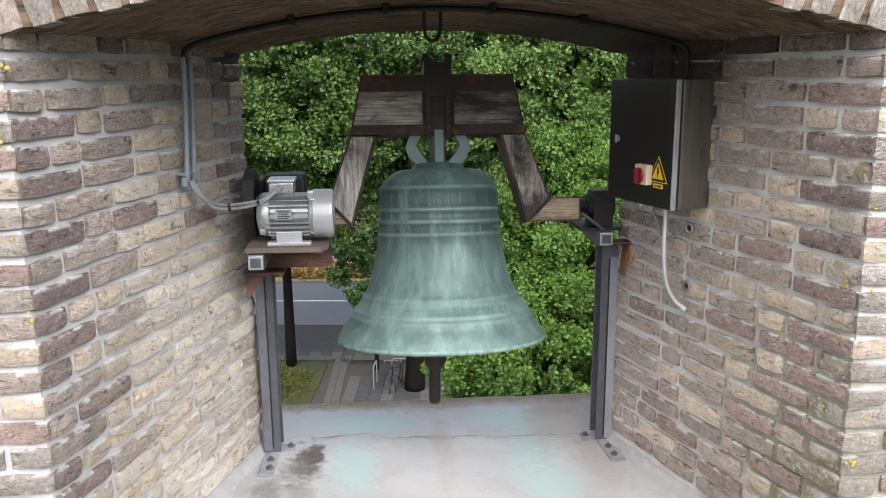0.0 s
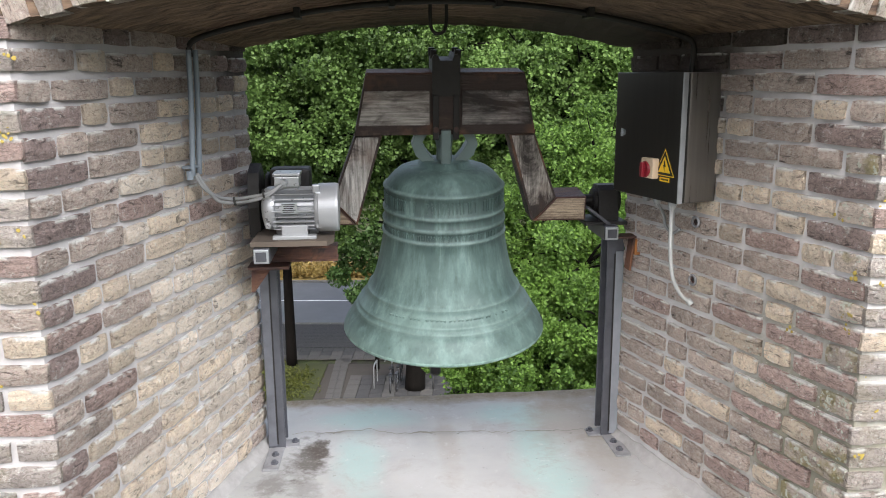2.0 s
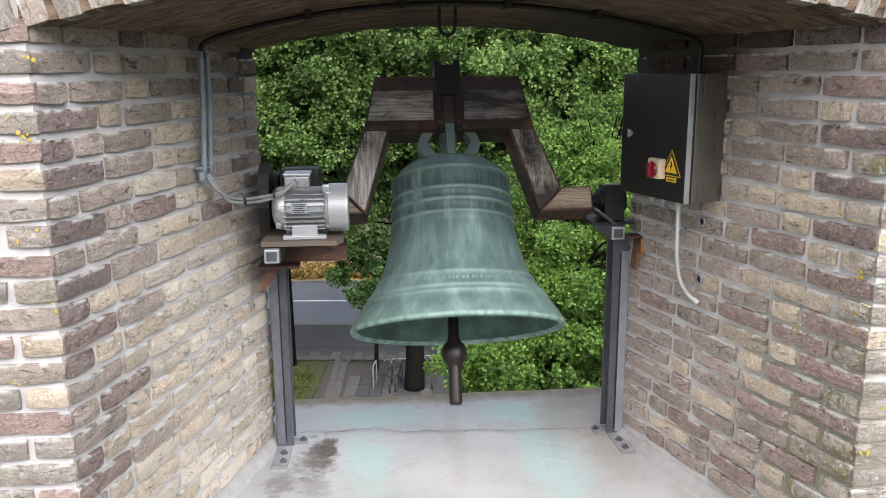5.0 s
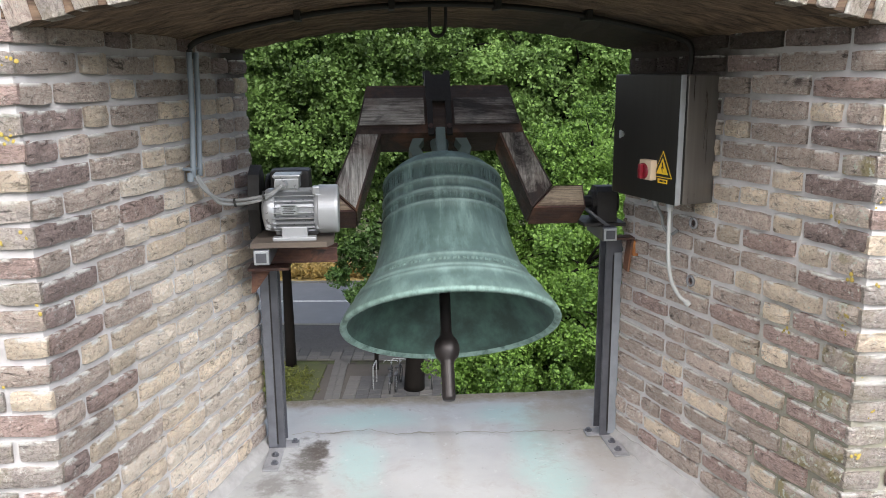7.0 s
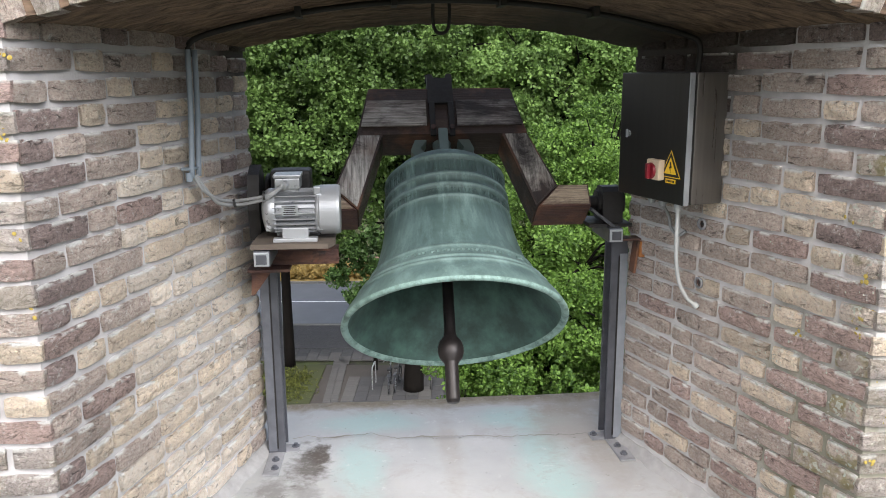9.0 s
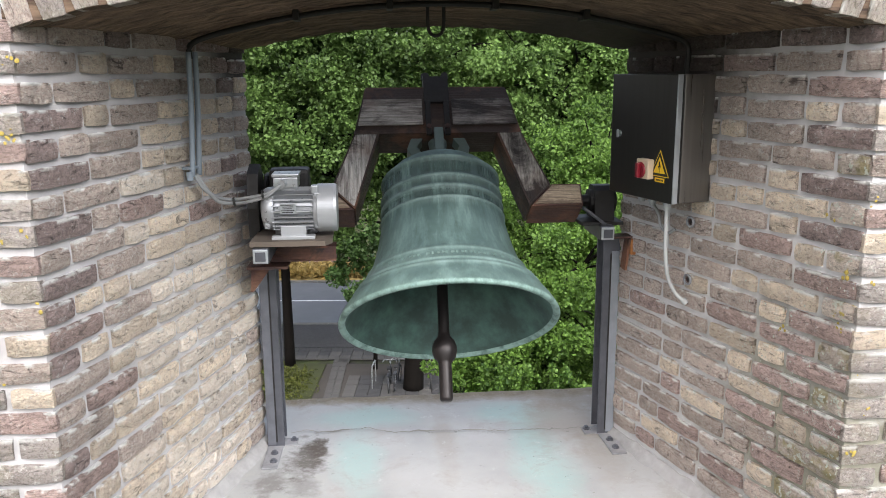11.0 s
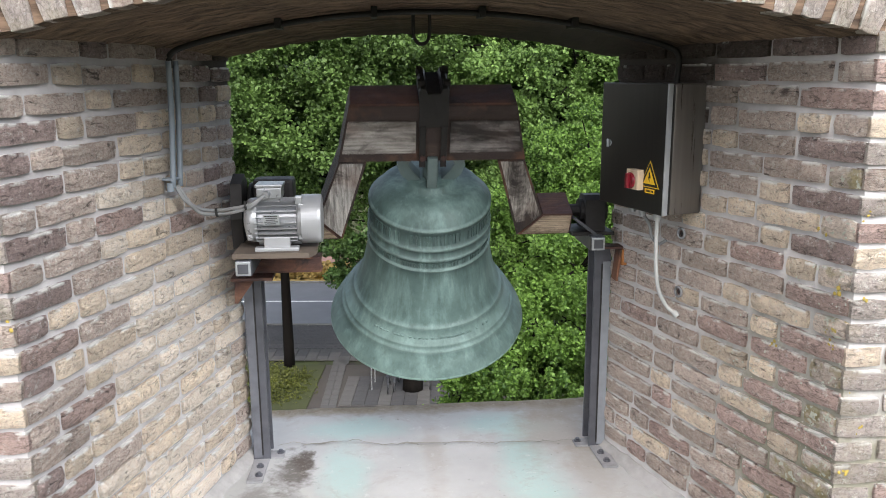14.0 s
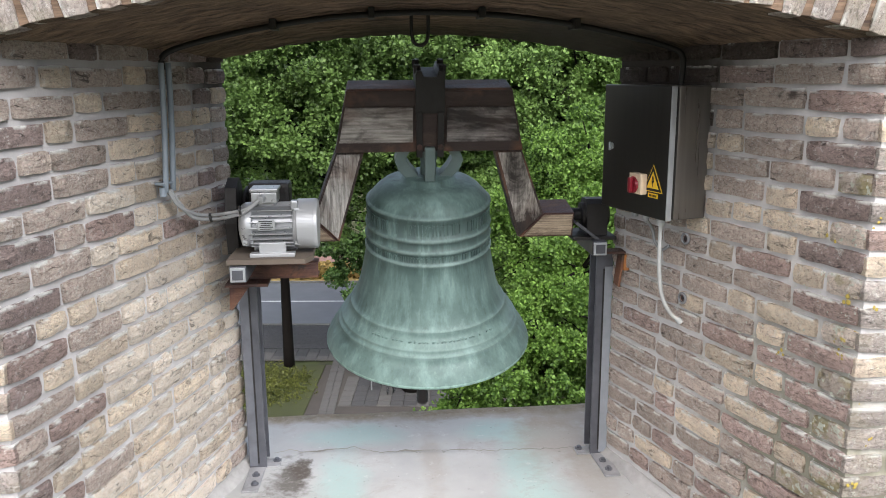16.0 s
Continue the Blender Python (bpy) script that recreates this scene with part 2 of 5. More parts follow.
mm.color(c).bump(grain, 0.35, 0.002).bump(cloud, 0.3, 0.01)
mm.rough(cloud, 0.55, 0.85)
SLAB = mm.m
mm = Mat("grimy_slab_edge", 0.9)
grain = mm.noise(40, 6, 0.7)
mm.color(mm.mix(mm.ramp(mm.noise(6, 5, 0.6, stretch=(1, 3, 1)), [(0.3, 0.0), (0.7, 1.0)]), (0.17, 0.16, 0.14), (0.36, 0.34, 0.30)))
mm.bump(grain, 0.4, 0.004)
EDGE = mm.m
FILLET = plain("grey_cement_fillet", (0.29, 0.285, 0.285), 0.9, 0, 0.4, 26, 0.8, 0.008)

# dark brown soffit with long streaks along the arch, darker patches at the back
mm = Mat("streaked_dark_soffit", 0.9)
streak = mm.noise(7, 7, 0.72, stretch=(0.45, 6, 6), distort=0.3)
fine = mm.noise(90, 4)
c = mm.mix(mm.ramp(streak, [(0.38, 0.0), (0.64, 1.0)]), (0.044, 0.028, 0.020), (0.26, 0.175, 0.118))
c = darken_round(mm, c, (0.55, 1.0, 1.42), 0.40)
c = darken_round(mm, c, (-0.1, 1.25, 1.5), 0.36)
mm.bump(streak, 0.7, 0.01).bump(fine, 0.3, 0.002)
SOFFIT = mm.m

# bell bronze under green patina with runs down the wall
mm = Mat("green_patina", 0.55, 0.12)
runs = mm.noise(9, 6, 0.65, stretch=(2.2, 2.2, 0.28))
fine_runs = mm.noise(20, 5, 0.7, stretch=(2.0, 2.0, 0.30))
cloud = mm.noise(5, 5, 0.6)
grain = mm.noise(110, 5, 0.7)
c = mm.mix(mm.ramp(cloud, [(0.3, 0.0), (0.7, 1.0)]), (0.047, 0.084, 0.080), (0.088, 0.145, 0.136))
c = mm.mix(mm.ramp(runs, [(0.47, 0.0), (0.66, 0.75)]), c, (0.16, 0.25, 0.235))
c = mm.mix(mm.ramp(fine_runs, [(0.56, 0.0), (0.78, 0.45)]), c, (0.25, 0.345, 0.325))
c = mm.mix(mm.ramp(fine_runs, [(0.28, 0.7), (0.42, 0.0)]), c, (0.035, 0.058, 0.055))
c = mm.mix(mm.ramp(grain, [(0.3, 0.35), (0.5, 0.0)]), c, (0.06, 0.10, 0.09))
zed = mm.nt.nodes.new("ShaderNodeSeparateXYZ")
mm.link(mm.co, zed.inputs[0])
zr = mm.nt.nodes.new("ShaderNodeMapRange")
zr.inputs["From Min"].default_value, zr.inputs["From Max"].default_value = -0.46, 0.14
mm.link(zed.outputs[2], zr.inputs[0])
belt_mask = mm.ramp(zr.outputs[0], [(0.61, 0.0), (0.64, 1.0), (0.86, 1.0), (0.90, 0.0)])
c = mm.mix(mm.mix(belt_mask, (0, 0, 0), mm.ramp(fine_runs, [(0.40, 0.75), (0.60, 0.15)])), c, (0.055, 0.085, 0.082))
bloom = mm.ramp(zr.outputs[0], [(0.0, 0.5), (0.10, 0.2), (0.22, 0.4), (0.30, 0.1), (0.45, 0.25), (0.60, 0.0), (0.90, 0.0), (0.97, 0.35)])
c = mm.mix(mm.mix(bloom, (0, 0, 0), mm.ramp(mm.noise(11, 6, 0.7), [(0.38, 0.1), (0.60, 1.0)])), c, (0.20, 0.295, 0.275))
# highlights on the raised bands, painted pale into the patina
ridge_highlight = []
for z in (-0.372, -0.353, -0.301, -0.087, -0.044, -0.003, 0.072):
    q = (z + 0.46) / 0.60
    k = 0.30 if z < -0.2 else 0.55
    ridge_highlight += [(q - 0.014, 0.0), (q - 0.004, k), (q + 0.006, k), (q + 0.014, 0.0)]
# noise that breaks up the painted highlights
worn = mm.ramp(mm.noise(16, 5, 0.7), [(0.36, 0.25), (0.58, 1.0)])
c = mm.mix(mm.mix(mm.ramp(zr.outputs[0], ridge_highlight), (0, 0, 0), worn), c, (0.25, 0.35, 0.335))
mm.color(c).bump(grain, 0.25, 0.001).bump(cloud, 0.15, 0.004)
mm.rough(runs, 0.42, 0.66)
PATINA = mm.m
# bell inside: the hollow's shade is put into a darker green
mm = Mat("shade_darkened_bronze", 0.6, 0.25)
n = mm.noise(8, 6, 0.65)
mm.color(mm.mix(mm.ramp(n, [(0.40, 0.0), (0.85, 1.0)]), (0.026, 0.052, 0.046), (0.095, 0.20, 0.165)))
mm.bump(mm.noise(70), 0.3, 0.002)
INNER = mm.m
mm = Mat("pale_patina", 0.6, 0.1)
n = mm.noise(22, 6, 0.7)
mm.color(mm.mix(mm.ramp(n, [(0.36, 0.0), (0.56, 1.0)]), (0.072, 0.124, 0.112), (0.21, 0.32, 0.29)))
mm.bump(mm.noise(90), 0.3, 0.001)
LIP = mm.m

# painted, rusty and flaked yoke
def yoke_mat(name, paint, bare, amount, rust, run=(0.5, 3, 5)):
    """Old painted timber: long grain, worn pale where the paint has gone, rust and soot over it."""
    m = Mat(name, 0.72)
    m.shifted(11)
    grain = m.noise(22, 8, 0.72, stretch=tuple(v * (0.7 if v < 1 else 2.2) for v in run), distort=0.3)
    wear = m.noise(4.5, 7, 0.72, stretch=tuple(0.5 + v * 0.35 for v in run), distort=0.8)
    soot = m.noise(7, 6, 0.7, distort=0.6)
    c = m.mix(m.ramp(grain, [(0.3, 0.0), (0.7, 1.0)]), paint, tuple(v * 0.45 for v in paint))
    pale = m.mix(m.ramp(grain, [(0.38, 0.0), (0.60, 1.0)]), tuple(v * 0.35 for v in bare), bare)
    c = m.mix(m.ramp(wear, [(0.60 - amount * 0.34, 0.0), (0.78 - amount * 0.34, 1.0)]), c, pale)
    c = m.mix(m.ramp(m.noise(5, 5), [(0.50, 0.0), (0.68, rust)]), c, (0.20, 0.085, 0.045))
    c = m.mix(m.ramp(soot, [(0.33, 0.9), (0.45, 0.0)]), c, (0.016, 0.012, 0.011))
    m.color(c).bump(grain, 0.7, 0.005).bump(wear, 0.4, 0.003)
    m.rough(wear, 0.45, 0.85)
    return m.m


YOKE_DARK = yoke_mat("dark_brown_paint", (0.050, 0.030, 0.026), (0.20, 0.14, 0.11), 0.15, 0.75)
YOKE_WORN = yoke_mat("flaked_grey_wood", (0.085, 0.058, 0.048), (0.50, 0.46, 0.43), 0.75, 0.3)
YOKE_LEG = yoke_mat("flaked_raking_timber", (0.070, 0.048, 0.040), (0.56, 0.53, 0.50), 0.80, 0.4, (3.5, 3, 0.5))
YOKE_TAN = yoke_mat("bare_tan_timber", (0.10, 0.060, 0.040), (0.46, 0.36, 0.26), 0.7, 0.5)
RUSTY = yoke_mat("rust_brown_steel", (0.085, 0.036, 0.030), (0.20, 0.11, 0.07), 0.30, 0.9)
YOKE_SOOTY = yoke_mat("sooty_flaked_timber", (0.022, 0.016, 0.015), (0.34, 0.31, 0.30), 0.40, 0.12)
LEG_SOOTY = yoke_mat("sooty_raking_timber", (0.030, 0.021, 0.018), (0.60, 0.55, 0.50), 0.45, 0.2, (5, 3, 0.4))
SOOT = plain("black_greasy_steel", (0.011, 0.0095, 0.0095), 0.62, 0.1, 0.5, 40, 0.5, 0.004)
STEEL = plain("dark_grey_painted_steel", (0.075, 0.078, 0.092), 0.40, 0.3, 0.6, 22)
# two lighter steels that paint the lit faces of the posts
LIT_STEEL = plain("lit_blue_grey_steel", (0.23, 0.245, 0.275), 0.4, 0.35, 0.45, 16)
MID_STEEL = plain("mid_grey_steel", (0.105, 0.110, 0.128), 0.45, 0.2, 0.6, 24)
SMEARED = plain("cement_smeared_steel", (0.20, 0.20, 0.212), 0.75, 0.0, 0.75, 40, 0.5, 0.003)
GALV = plain("galvanised_steel", (0.36, 0.38, 0.40), 0.42, 0.6, 0.3, 24)
ALU = plain("cast_aluminium", (0.36, 0.37, 0.39), 0.34, 0.55, 0.12, 60)
ALU_LIGHT = plain("painted_fan_cowl", (0.38, 0.39, 0.41), 0.38, 0.3, 0.08, 50)
BOX = Mat("brushed_stainless", 0.3, 0.85)
n = BOX.noise(60, 4, 0.6, stretch=(1, 1, 0.04))
BOX.color(BOX.mix(n, (0.165, 0.155, 0.143), (0.255, 0.242, 0.225))).rough(n, 0.22, 0.42).bump(n, 0.05, 0.0005)
BOX = BOX.m
# door: same stainless as the case, its dark reflection put into the colour
DOOR = Mat("stainless_dark_reflection", 0.35, 0.8)
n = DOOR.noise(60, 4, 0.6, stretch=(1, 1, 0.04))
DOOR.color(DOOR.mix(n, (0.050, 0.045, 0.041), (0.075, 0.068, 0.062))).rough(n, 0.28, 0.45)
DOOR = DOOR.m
RED = plain("red_switch", (0.20, 0.012, 0.022), 0.35, 0, 0.2, 40)
BEIGE = plain("beige_plastic", (0.60, 0.47, 0.34), 0.45, 0, 0.1, 40)
LICHEN = plain("yellow_lichen", (0.34, 0.26, 0.06), 0.95, 0, 0.35, 80, 0.6, 0.002)
YELLOW = plain("yellow_label", (0.80, 0.50, 0.02), 0.4, 0, 0.06, 40, 0)
BLACK = plain("black_print", (0.012, 0.012, 0.012), 0.5, 0, 0.1, 40, 0)
CONDUIT = plain("blue_grey_conduit", (0.20, 0.235, 0.275), 0.4, 0, 0.12, 40)
FEED = plain("mid_grey_sheath", (0.24, 0.245, 0.25), 0.5, 0, 0.15, 40)
CABLE = plain("grey_cable", (0.42, 0.43, 0.43), 0.5, 0, 0.1, 40)
ORANGE = plain("orange_rust", (0.30, 0.12, 0.035), 0.85, 0, 0.5, 40)
BOARD = plain("weathered_board", (0.10, 0.080, 0.065), 0.85, 0, 0.45, 22, 0.5, 0.004)
CROWN = plain("grey_green_bronze", (0.135, 0.180, 0.180), 0.5, 0.3, 0.35, 22, 0.3)
CLAPPER = plain("worn_iron", (0.018, 0.015, 0.015), 0.42, 0.5, 0.5, 40, 0.4)


# ---- mesh helpers ----
def part(name, bm, material, parent=None, label="", smooth=False):
    me = bpy.data.meshes.new(name)
    bmesh.ops.recalc_face_normals(bm, faces=bm.faces)
    bm.to_mesh(me)
    bm.free()
    if smooth:
        for p in me.polygons:
            p.use_smooth = True
    me.materials.append(material)
    ob = new(name, me)
    ob.parent = parent
    if label:
        tagged(ob, label)
    return ob


def empty(name, m=Matrix(), parent=None):
    ob = new(name)
    ob.empty_display_size = 0.05
    ob.matrix_basis = m
    ob.parent = parent
    return ob


def add_box(bm, c, s, m=Matrix(), bevel=0.0):
    r = bmesh.ops.create_cube(bm, size=1.0, matrix=m @ Matrix.Translation(c) @ Matrix.Diagonal((*s, 1)))
    if bevel:
        edges = list({e for v in r["verts"] for e in v.link_edges})
        bmesh.ops.bevel(bm, geom=edges, offset=bevel, segments=2, affect="EDGES", profile=0.6)
    return bm


def box(c, s, m=Matrix(), bevel=0.003):
    return add_box(bmesh.new(), c, s, m, bevel)


def add_cyl(bm, a, b, r, r2=None, seg=20, cap=True):
    a, b = Vector(a), Vector(b)
    d = b - a
    m = Matrix.Translation((a + b) / 2) @ d.to_track_quat("Z", "Y").to_matrix().to_4x4()
    bmesh.ops.create_cone(bm, cap_ends=cap, segments=seg, radius1=r, radius2=r if r2 is None else r2, depth=d.length, matrix=m)
    return bm


def cyl(a, b, r, r2=None, seg=20):
    return add_cyl(bmesh.new(), a, b, r, r2, seg)


def spline(pts, n=8):
    """A smooth way through the points."""
    pts = [Vector(p) for p in pts]
    ext = [2 * pts[0] - pts[1]] + pts + [2 * pts[-1] - pts[-2]]
    out = []
    for i in range(1, len(ext) - 2):
        p0, p1, p2, p3 = ext[i - 1:i + 3]
        for j in range(n):
            t = j / n
            out.append(0.5 * (2 * p1 + (p2 - p0) * t + (2 * p0 - 5 * p1 + 4 * p2 - p3) * t * t + (3 * p1 - p0 - 3 * p2 + p3) * t ** 3))
    return out + [pts[-1]]


def add_tube(bm, pts, r, seg=10, r2=None):
    rings = []
    for i, p in enumerate(pts):
        d = (pts[min(i + 1, len(pts) - 1)] - pts[max(i - 1, 0)]).normalized()
        side = d.cross(Vector((0.31, 0.17, 0.93)))
        side = side.normalized() if side.length > 1e-4 else Vector((1, 0, 0))
        up = side.cross(d)
        rr = r if r2 is None else r + (r2 - r) * i / (len(pts) - 1)
        rings.append([bm.verts.new(p + (side * math.cos(k * math.tau / seg) + up * math.sin(k * math.tau / seg)) * rr) for k in range(seg)])
    for a, b in zip(rings, rings[1:]):
        for k in range(seg):
            bm.faces.new((a[k], a[(k + 1) % seg], b[(k + 1) % seg], b[k]))
    bm.faces.new(rings[0])
    bm.faces.new(rings[-1][::-1])
    return bm


def tube(pts, r, seg=10, n=8):
    return add_tube(bmesh.new(), spline(pts, n), r, seg)


def lathe(profile, seg=72, closed=False, m=Matrix()):
    bm = bmesh.new()
    rings = []
    for r, z in profile:
        if r < 1e-5:
            rings.append([bm.verts.new(m @ Vector((0, 0, z)))])
        else:
            rings.append([bm.verts.new(m @ Vector((r * math.cos(k * math.tau / seg), r * math.sin(k * math.tau / seg), z))) for k in range(seg)])
    for a, b in zip(rings, rings[1:] + ([rings[0]] if closed else [])):
        for k in range(seg):
            q = [a[k % len(a)], a[(k + 1) % len(a)], b[(k + 1) % len(b)], b[k % len(b)]]
            q = list(dict.fromkeys(q))
            if len(q) > 2:
                bm.faces.new(q)
    return bm


def prism(outline, lo, hi, m=Matrix(), axis="z"):
    """An outline of (a, b) pairs pushed from lo to hi along an axis."""
    def at(a, b, h):
        return m @ Vector({"z": (a, b, h), "y": (a, h, b), "x": (h, a, b)}[axis])
    bm = bmesh.new()
    low = [bm.verts.new(at(a, b, lo)) for a, b in outline]
    top = [bm.verts.new(at(a, b, hi)) for a, b in outline]
    bm.faces.new(low)
    bm.faces.new(top[::-1])
    for i in range(len(outline)):
        j = (i + 1) % len(outline)
        bm.faces.new((low[i], low[j], top[j], top[i]))
    return bm


def bevelled(bm, w=0.003, seg=2):
    bmesh.ops.bevel(bm, geom=[e for e in bm.edges if e.is_manifold and e.calc_face_angle(0) > 0.5], offset=w, segments=seg, affect="EDGES")
    return bm

# ---- the opening: jambs, slab, arch ----
FLOOR = -0.066
LEFT0, LEFT_DIR, LEFT_LEN = Vector((-0.970, 0.0, 0)), Vector((0.31, 1, 0)).normalized(), 1.10
RIGHT0, RIGHT_DIR, RIGHT_LEN = Vector((0.972, 0.0, 0)), Vector((-0.304, 1, 0)).normalized(), 1.035
TOP = 1.41
REC = 0.009
BASE_Z = -11.1


def jamb(name, side, back_x, back_y):
    x0 = (0.970 if side < 0 else 0.972) * side
    out = 1.75 * side
    pts = [(x0 + side * REC, REC), (back_x + side * REC, back_y), (out, back_y), (out, REC)]
    bm = prism(pts if side > 0 else pts[::-1], -0.30, 2.02)
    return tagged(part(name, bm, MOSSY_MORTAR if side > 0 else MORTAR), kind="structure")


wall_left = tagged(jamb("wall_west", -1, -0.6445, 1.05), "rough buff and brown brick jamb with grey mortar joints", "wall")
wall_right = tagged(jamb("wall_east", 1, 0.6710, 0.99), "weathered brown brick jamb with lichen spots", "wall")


for wall, sx, yb in ((wall_left, -1, 1.05), (wall_right, 1, 0.99)):
    part("outer_face", box((sx * 1.755, yb / 2, 0.86), (0.012, yb - 0.01, 2.30), bevel=0), BRICKWORK, wall)
    part("outer_face", box((sx * 1.215, yb + 0.004, 0.86), (1.05, 0.012, 2.30), bevel=0), BRICKWORK, wall)


def soffit_point(u, v):
    """u across from -1 to 1, v from the front 0 to the back 1."""
    xf, zf = 0.985 * u, 1.398 + 0.128 * (1 - u * u)
    xb, zb = 0.67 * u, 1.374 + 0.082 * (1 - u * u)
    return Vector((xf + (xb - xf) * v, 0.004 + 1.03 * v, zf + (zb - zf) * v + 0.15 * v * (1 - v) * (1 - 0.6 * u * u)))


def arch_body():
    bm = bmesh.new()
    nu, nv = 40, 10
    grid = [[bm.verts.new(soffit_point(-1 + 2 * i / nu, j / nv) + Vector((0, 0, 0.003 * math.sin(i * 2.3 + j * 1.7)))) for j in range(nv + 1)] for i in range(nu + 1)]
    top = [[bm.verts.new((soffit_point(-1 + 2 * i / nu, j)[0], soffit_point(0, j)[1], 2.015)) for j in (0, 1)] for i in range(nu + 1)]
    for i in range(nu):
        for j in range(nv):
            bm.faces.new((grid[i][j], grid[i][j + 1], grid[i + 1][j + 1], grid[i + 1][j]))
        bm.faces.new((grid[i][0], grid[i + 1][0], top[i + 1][0], top[i][0]))
        bm.faces.new((grid[i][nv], top[i][1], top[i + 1][1], grid[i + 1][nv]))
        bm.faces.new((top[i][0], top[i + 1][0], top[i + 1][1], top[i][1]))
    return bm


arch = tagged(part("arch_soffit", arch_body(), SOFFIT), "dark brown segmental arch soffit with streaks, darker at the back", "arch", kind="structure")
coping = tagged(part("coping", box((0, 0.52, 2.05), (3.7, 1.25, 0.07), bevel=0.01), EDGE), "weathered grey stone coping on the bell wall", "coping", kind="structure")
tower = tagged(part("tower_wall", box((0, 0.53, (BASE_Z - 0.305) / 2), (3.5, 1.05, -BASE_Z - 0.305), bevel=0), BRICKWORK), "brown brick shaft of the bell tower", "tower", kind="structure")


def slab_mesh():
    """A slab that is slightly dished, with a worn back edge."""
    bm = bmesh.new()
    nx, ny = 60, 70
    x0, x1, y0, y1 = -1.02, 1.02, 0.02, 1.475
    rows = []
    for j in range(ny + 1):
        row = []
        for i in range(nx + 1):
            x, y = x0 + (x1 - x0) * i / nx, y0 + (y1 - y0) * j / ny
            z = FLOOR + 0.004 * noise.noise((x * 3, y * 3, 0)) + 0.0015 * noise.noise((x * 17, y * 17, 3))
            if j == ny:
                y += 0.010 * noise.noise((x * 6, 0, 5)) + 0.006 * noise.noise((x * 23, 0, 7))
                z -= 0.010
            elif j == ny - 1:
                y += 0.008 * noise.noise((x * 6, 0, 5))
            row.append(bm.verts.new((x, y, z)))
        rows.append(row)
    for a, b in zip(rows, rows[1:]):
        for i in range(nx):
            bm.faces.new((a[i], a[i + 1], b[i + 1], b[i]))
    low = [bm.verts.new((v.co.x, v.co.y - 0.004, FLOOR - 0.23)) for v in rows[-1]]
    for i in range(nx):
        bm.faces.new((rows[-1][i], rows[-1][i + 1], low[i + 1], low[i]))
    lowf = [bm.verts.new((v.co.x, v.co.y, FLOOR - 0.23)) for v in rows[0]]
    for i in range(nx):
        bm.faces.new((lowf[i], lowf[i + 1], rows[0][i + 1], rows[0][i]))
        bm.faces.new((low[i], low[i + 1], lowf[i + 1], lowf[i]))
    return bm


floor = tagged(part("floor", slab_mesh(), SLAB, smooth=True), "pale painted concrete slab with green and brown stains", "floor", kind="structure")


def fillet(a, b, inward, seed):
    """A rough mortar fillet where slab and jamb meet."""
    bm = bmesh.new()
    n = 40
    rings = []
    for i in range(n + 1):
        p = Vector(a).lerp(Vector(b), i / n)
        w = 0.035 + 0.014 * noise.noise((i * 0.31, seed, 0)) + 0.006 * noise.noise((i * 1.3, seed, 4))
        h = 0.030 + 0.010 * noise.noise((i * 0.43, seed, 9))
        rings.append([bm.verts.new(p + Vector((0, 0, h)) - inward * 0.02), bm.verts.new(p + Vector((0, 0, h)) + inward * 0.004), bm.verts.new(p + inward * w * 0.5 + Vector((0, 0, h * 0.38))), bm.verts.new(p + inward * w + Vector((0, 0, -0.004)))])
    for r, s in zip(rings, rings[1:]):
        for k in range(3):
            bm.faces.new((r[k], r[k + 1], s[k + 1], s[k]))
    return bm


LEFT_N, RIGHT_N = Vector((1, -0.31, 0)).normalized(), Vector((-1, -0.304, 0)).normalized()
part("mortar_fillet", fillet((-0.966, 0.02, FLOOR), (-0.645, 1.05, FLOOR), LEFT_N, 1.0), FILLET, floor, smooth=True)
part("mortar_fillet", fillet((0.968, 0.02, FLOOR), (0.672, 0.99, FLOOR), RIGHT_N, 5.0), FILLET, floor, smooth=True)


def crack():
    """A thin wandering crack across the slab."""
    bm = bmesh.new()
    n = 160
    a, b = [], []
    for i in range(n + 1):
        x = -0.56 + 1.16 * i / n
        y = 1.075 - 0.03 * math.sin(x * 2.4) + 0.045 * noise.noise((x * 5, 2, 1)) + 0.020 * noise.noise((x * 21, 2, 1)) + 0.008 * noise.noise((x * 60, 2, 1)) - 0.02 * x
        w = 0.0024 + 0.0100 * max(0, noise.noise((x * 9, 9, 1)))
        a.append(bm.verts.new((x, y - w, FLOOR + 0.0075)))
        b.append(bm.verts.new((x, y + w, FLOOR + 0.0075)))
    for i in range(n):
        bm.faces.new((a[i], a[i + 1], b[i + 1], b[i]))
    return bm


part("crack", crack(), EDGE, floor, "dark hairline crack")



# ---- the swinging bell ----
PIVOT = (0.022, 1.005, 0.845)
bell = tagged(empty("church_bell", pose(*PIVOT)), "green patinated bronze bell swinging under a rusty brown yoke", "bell")

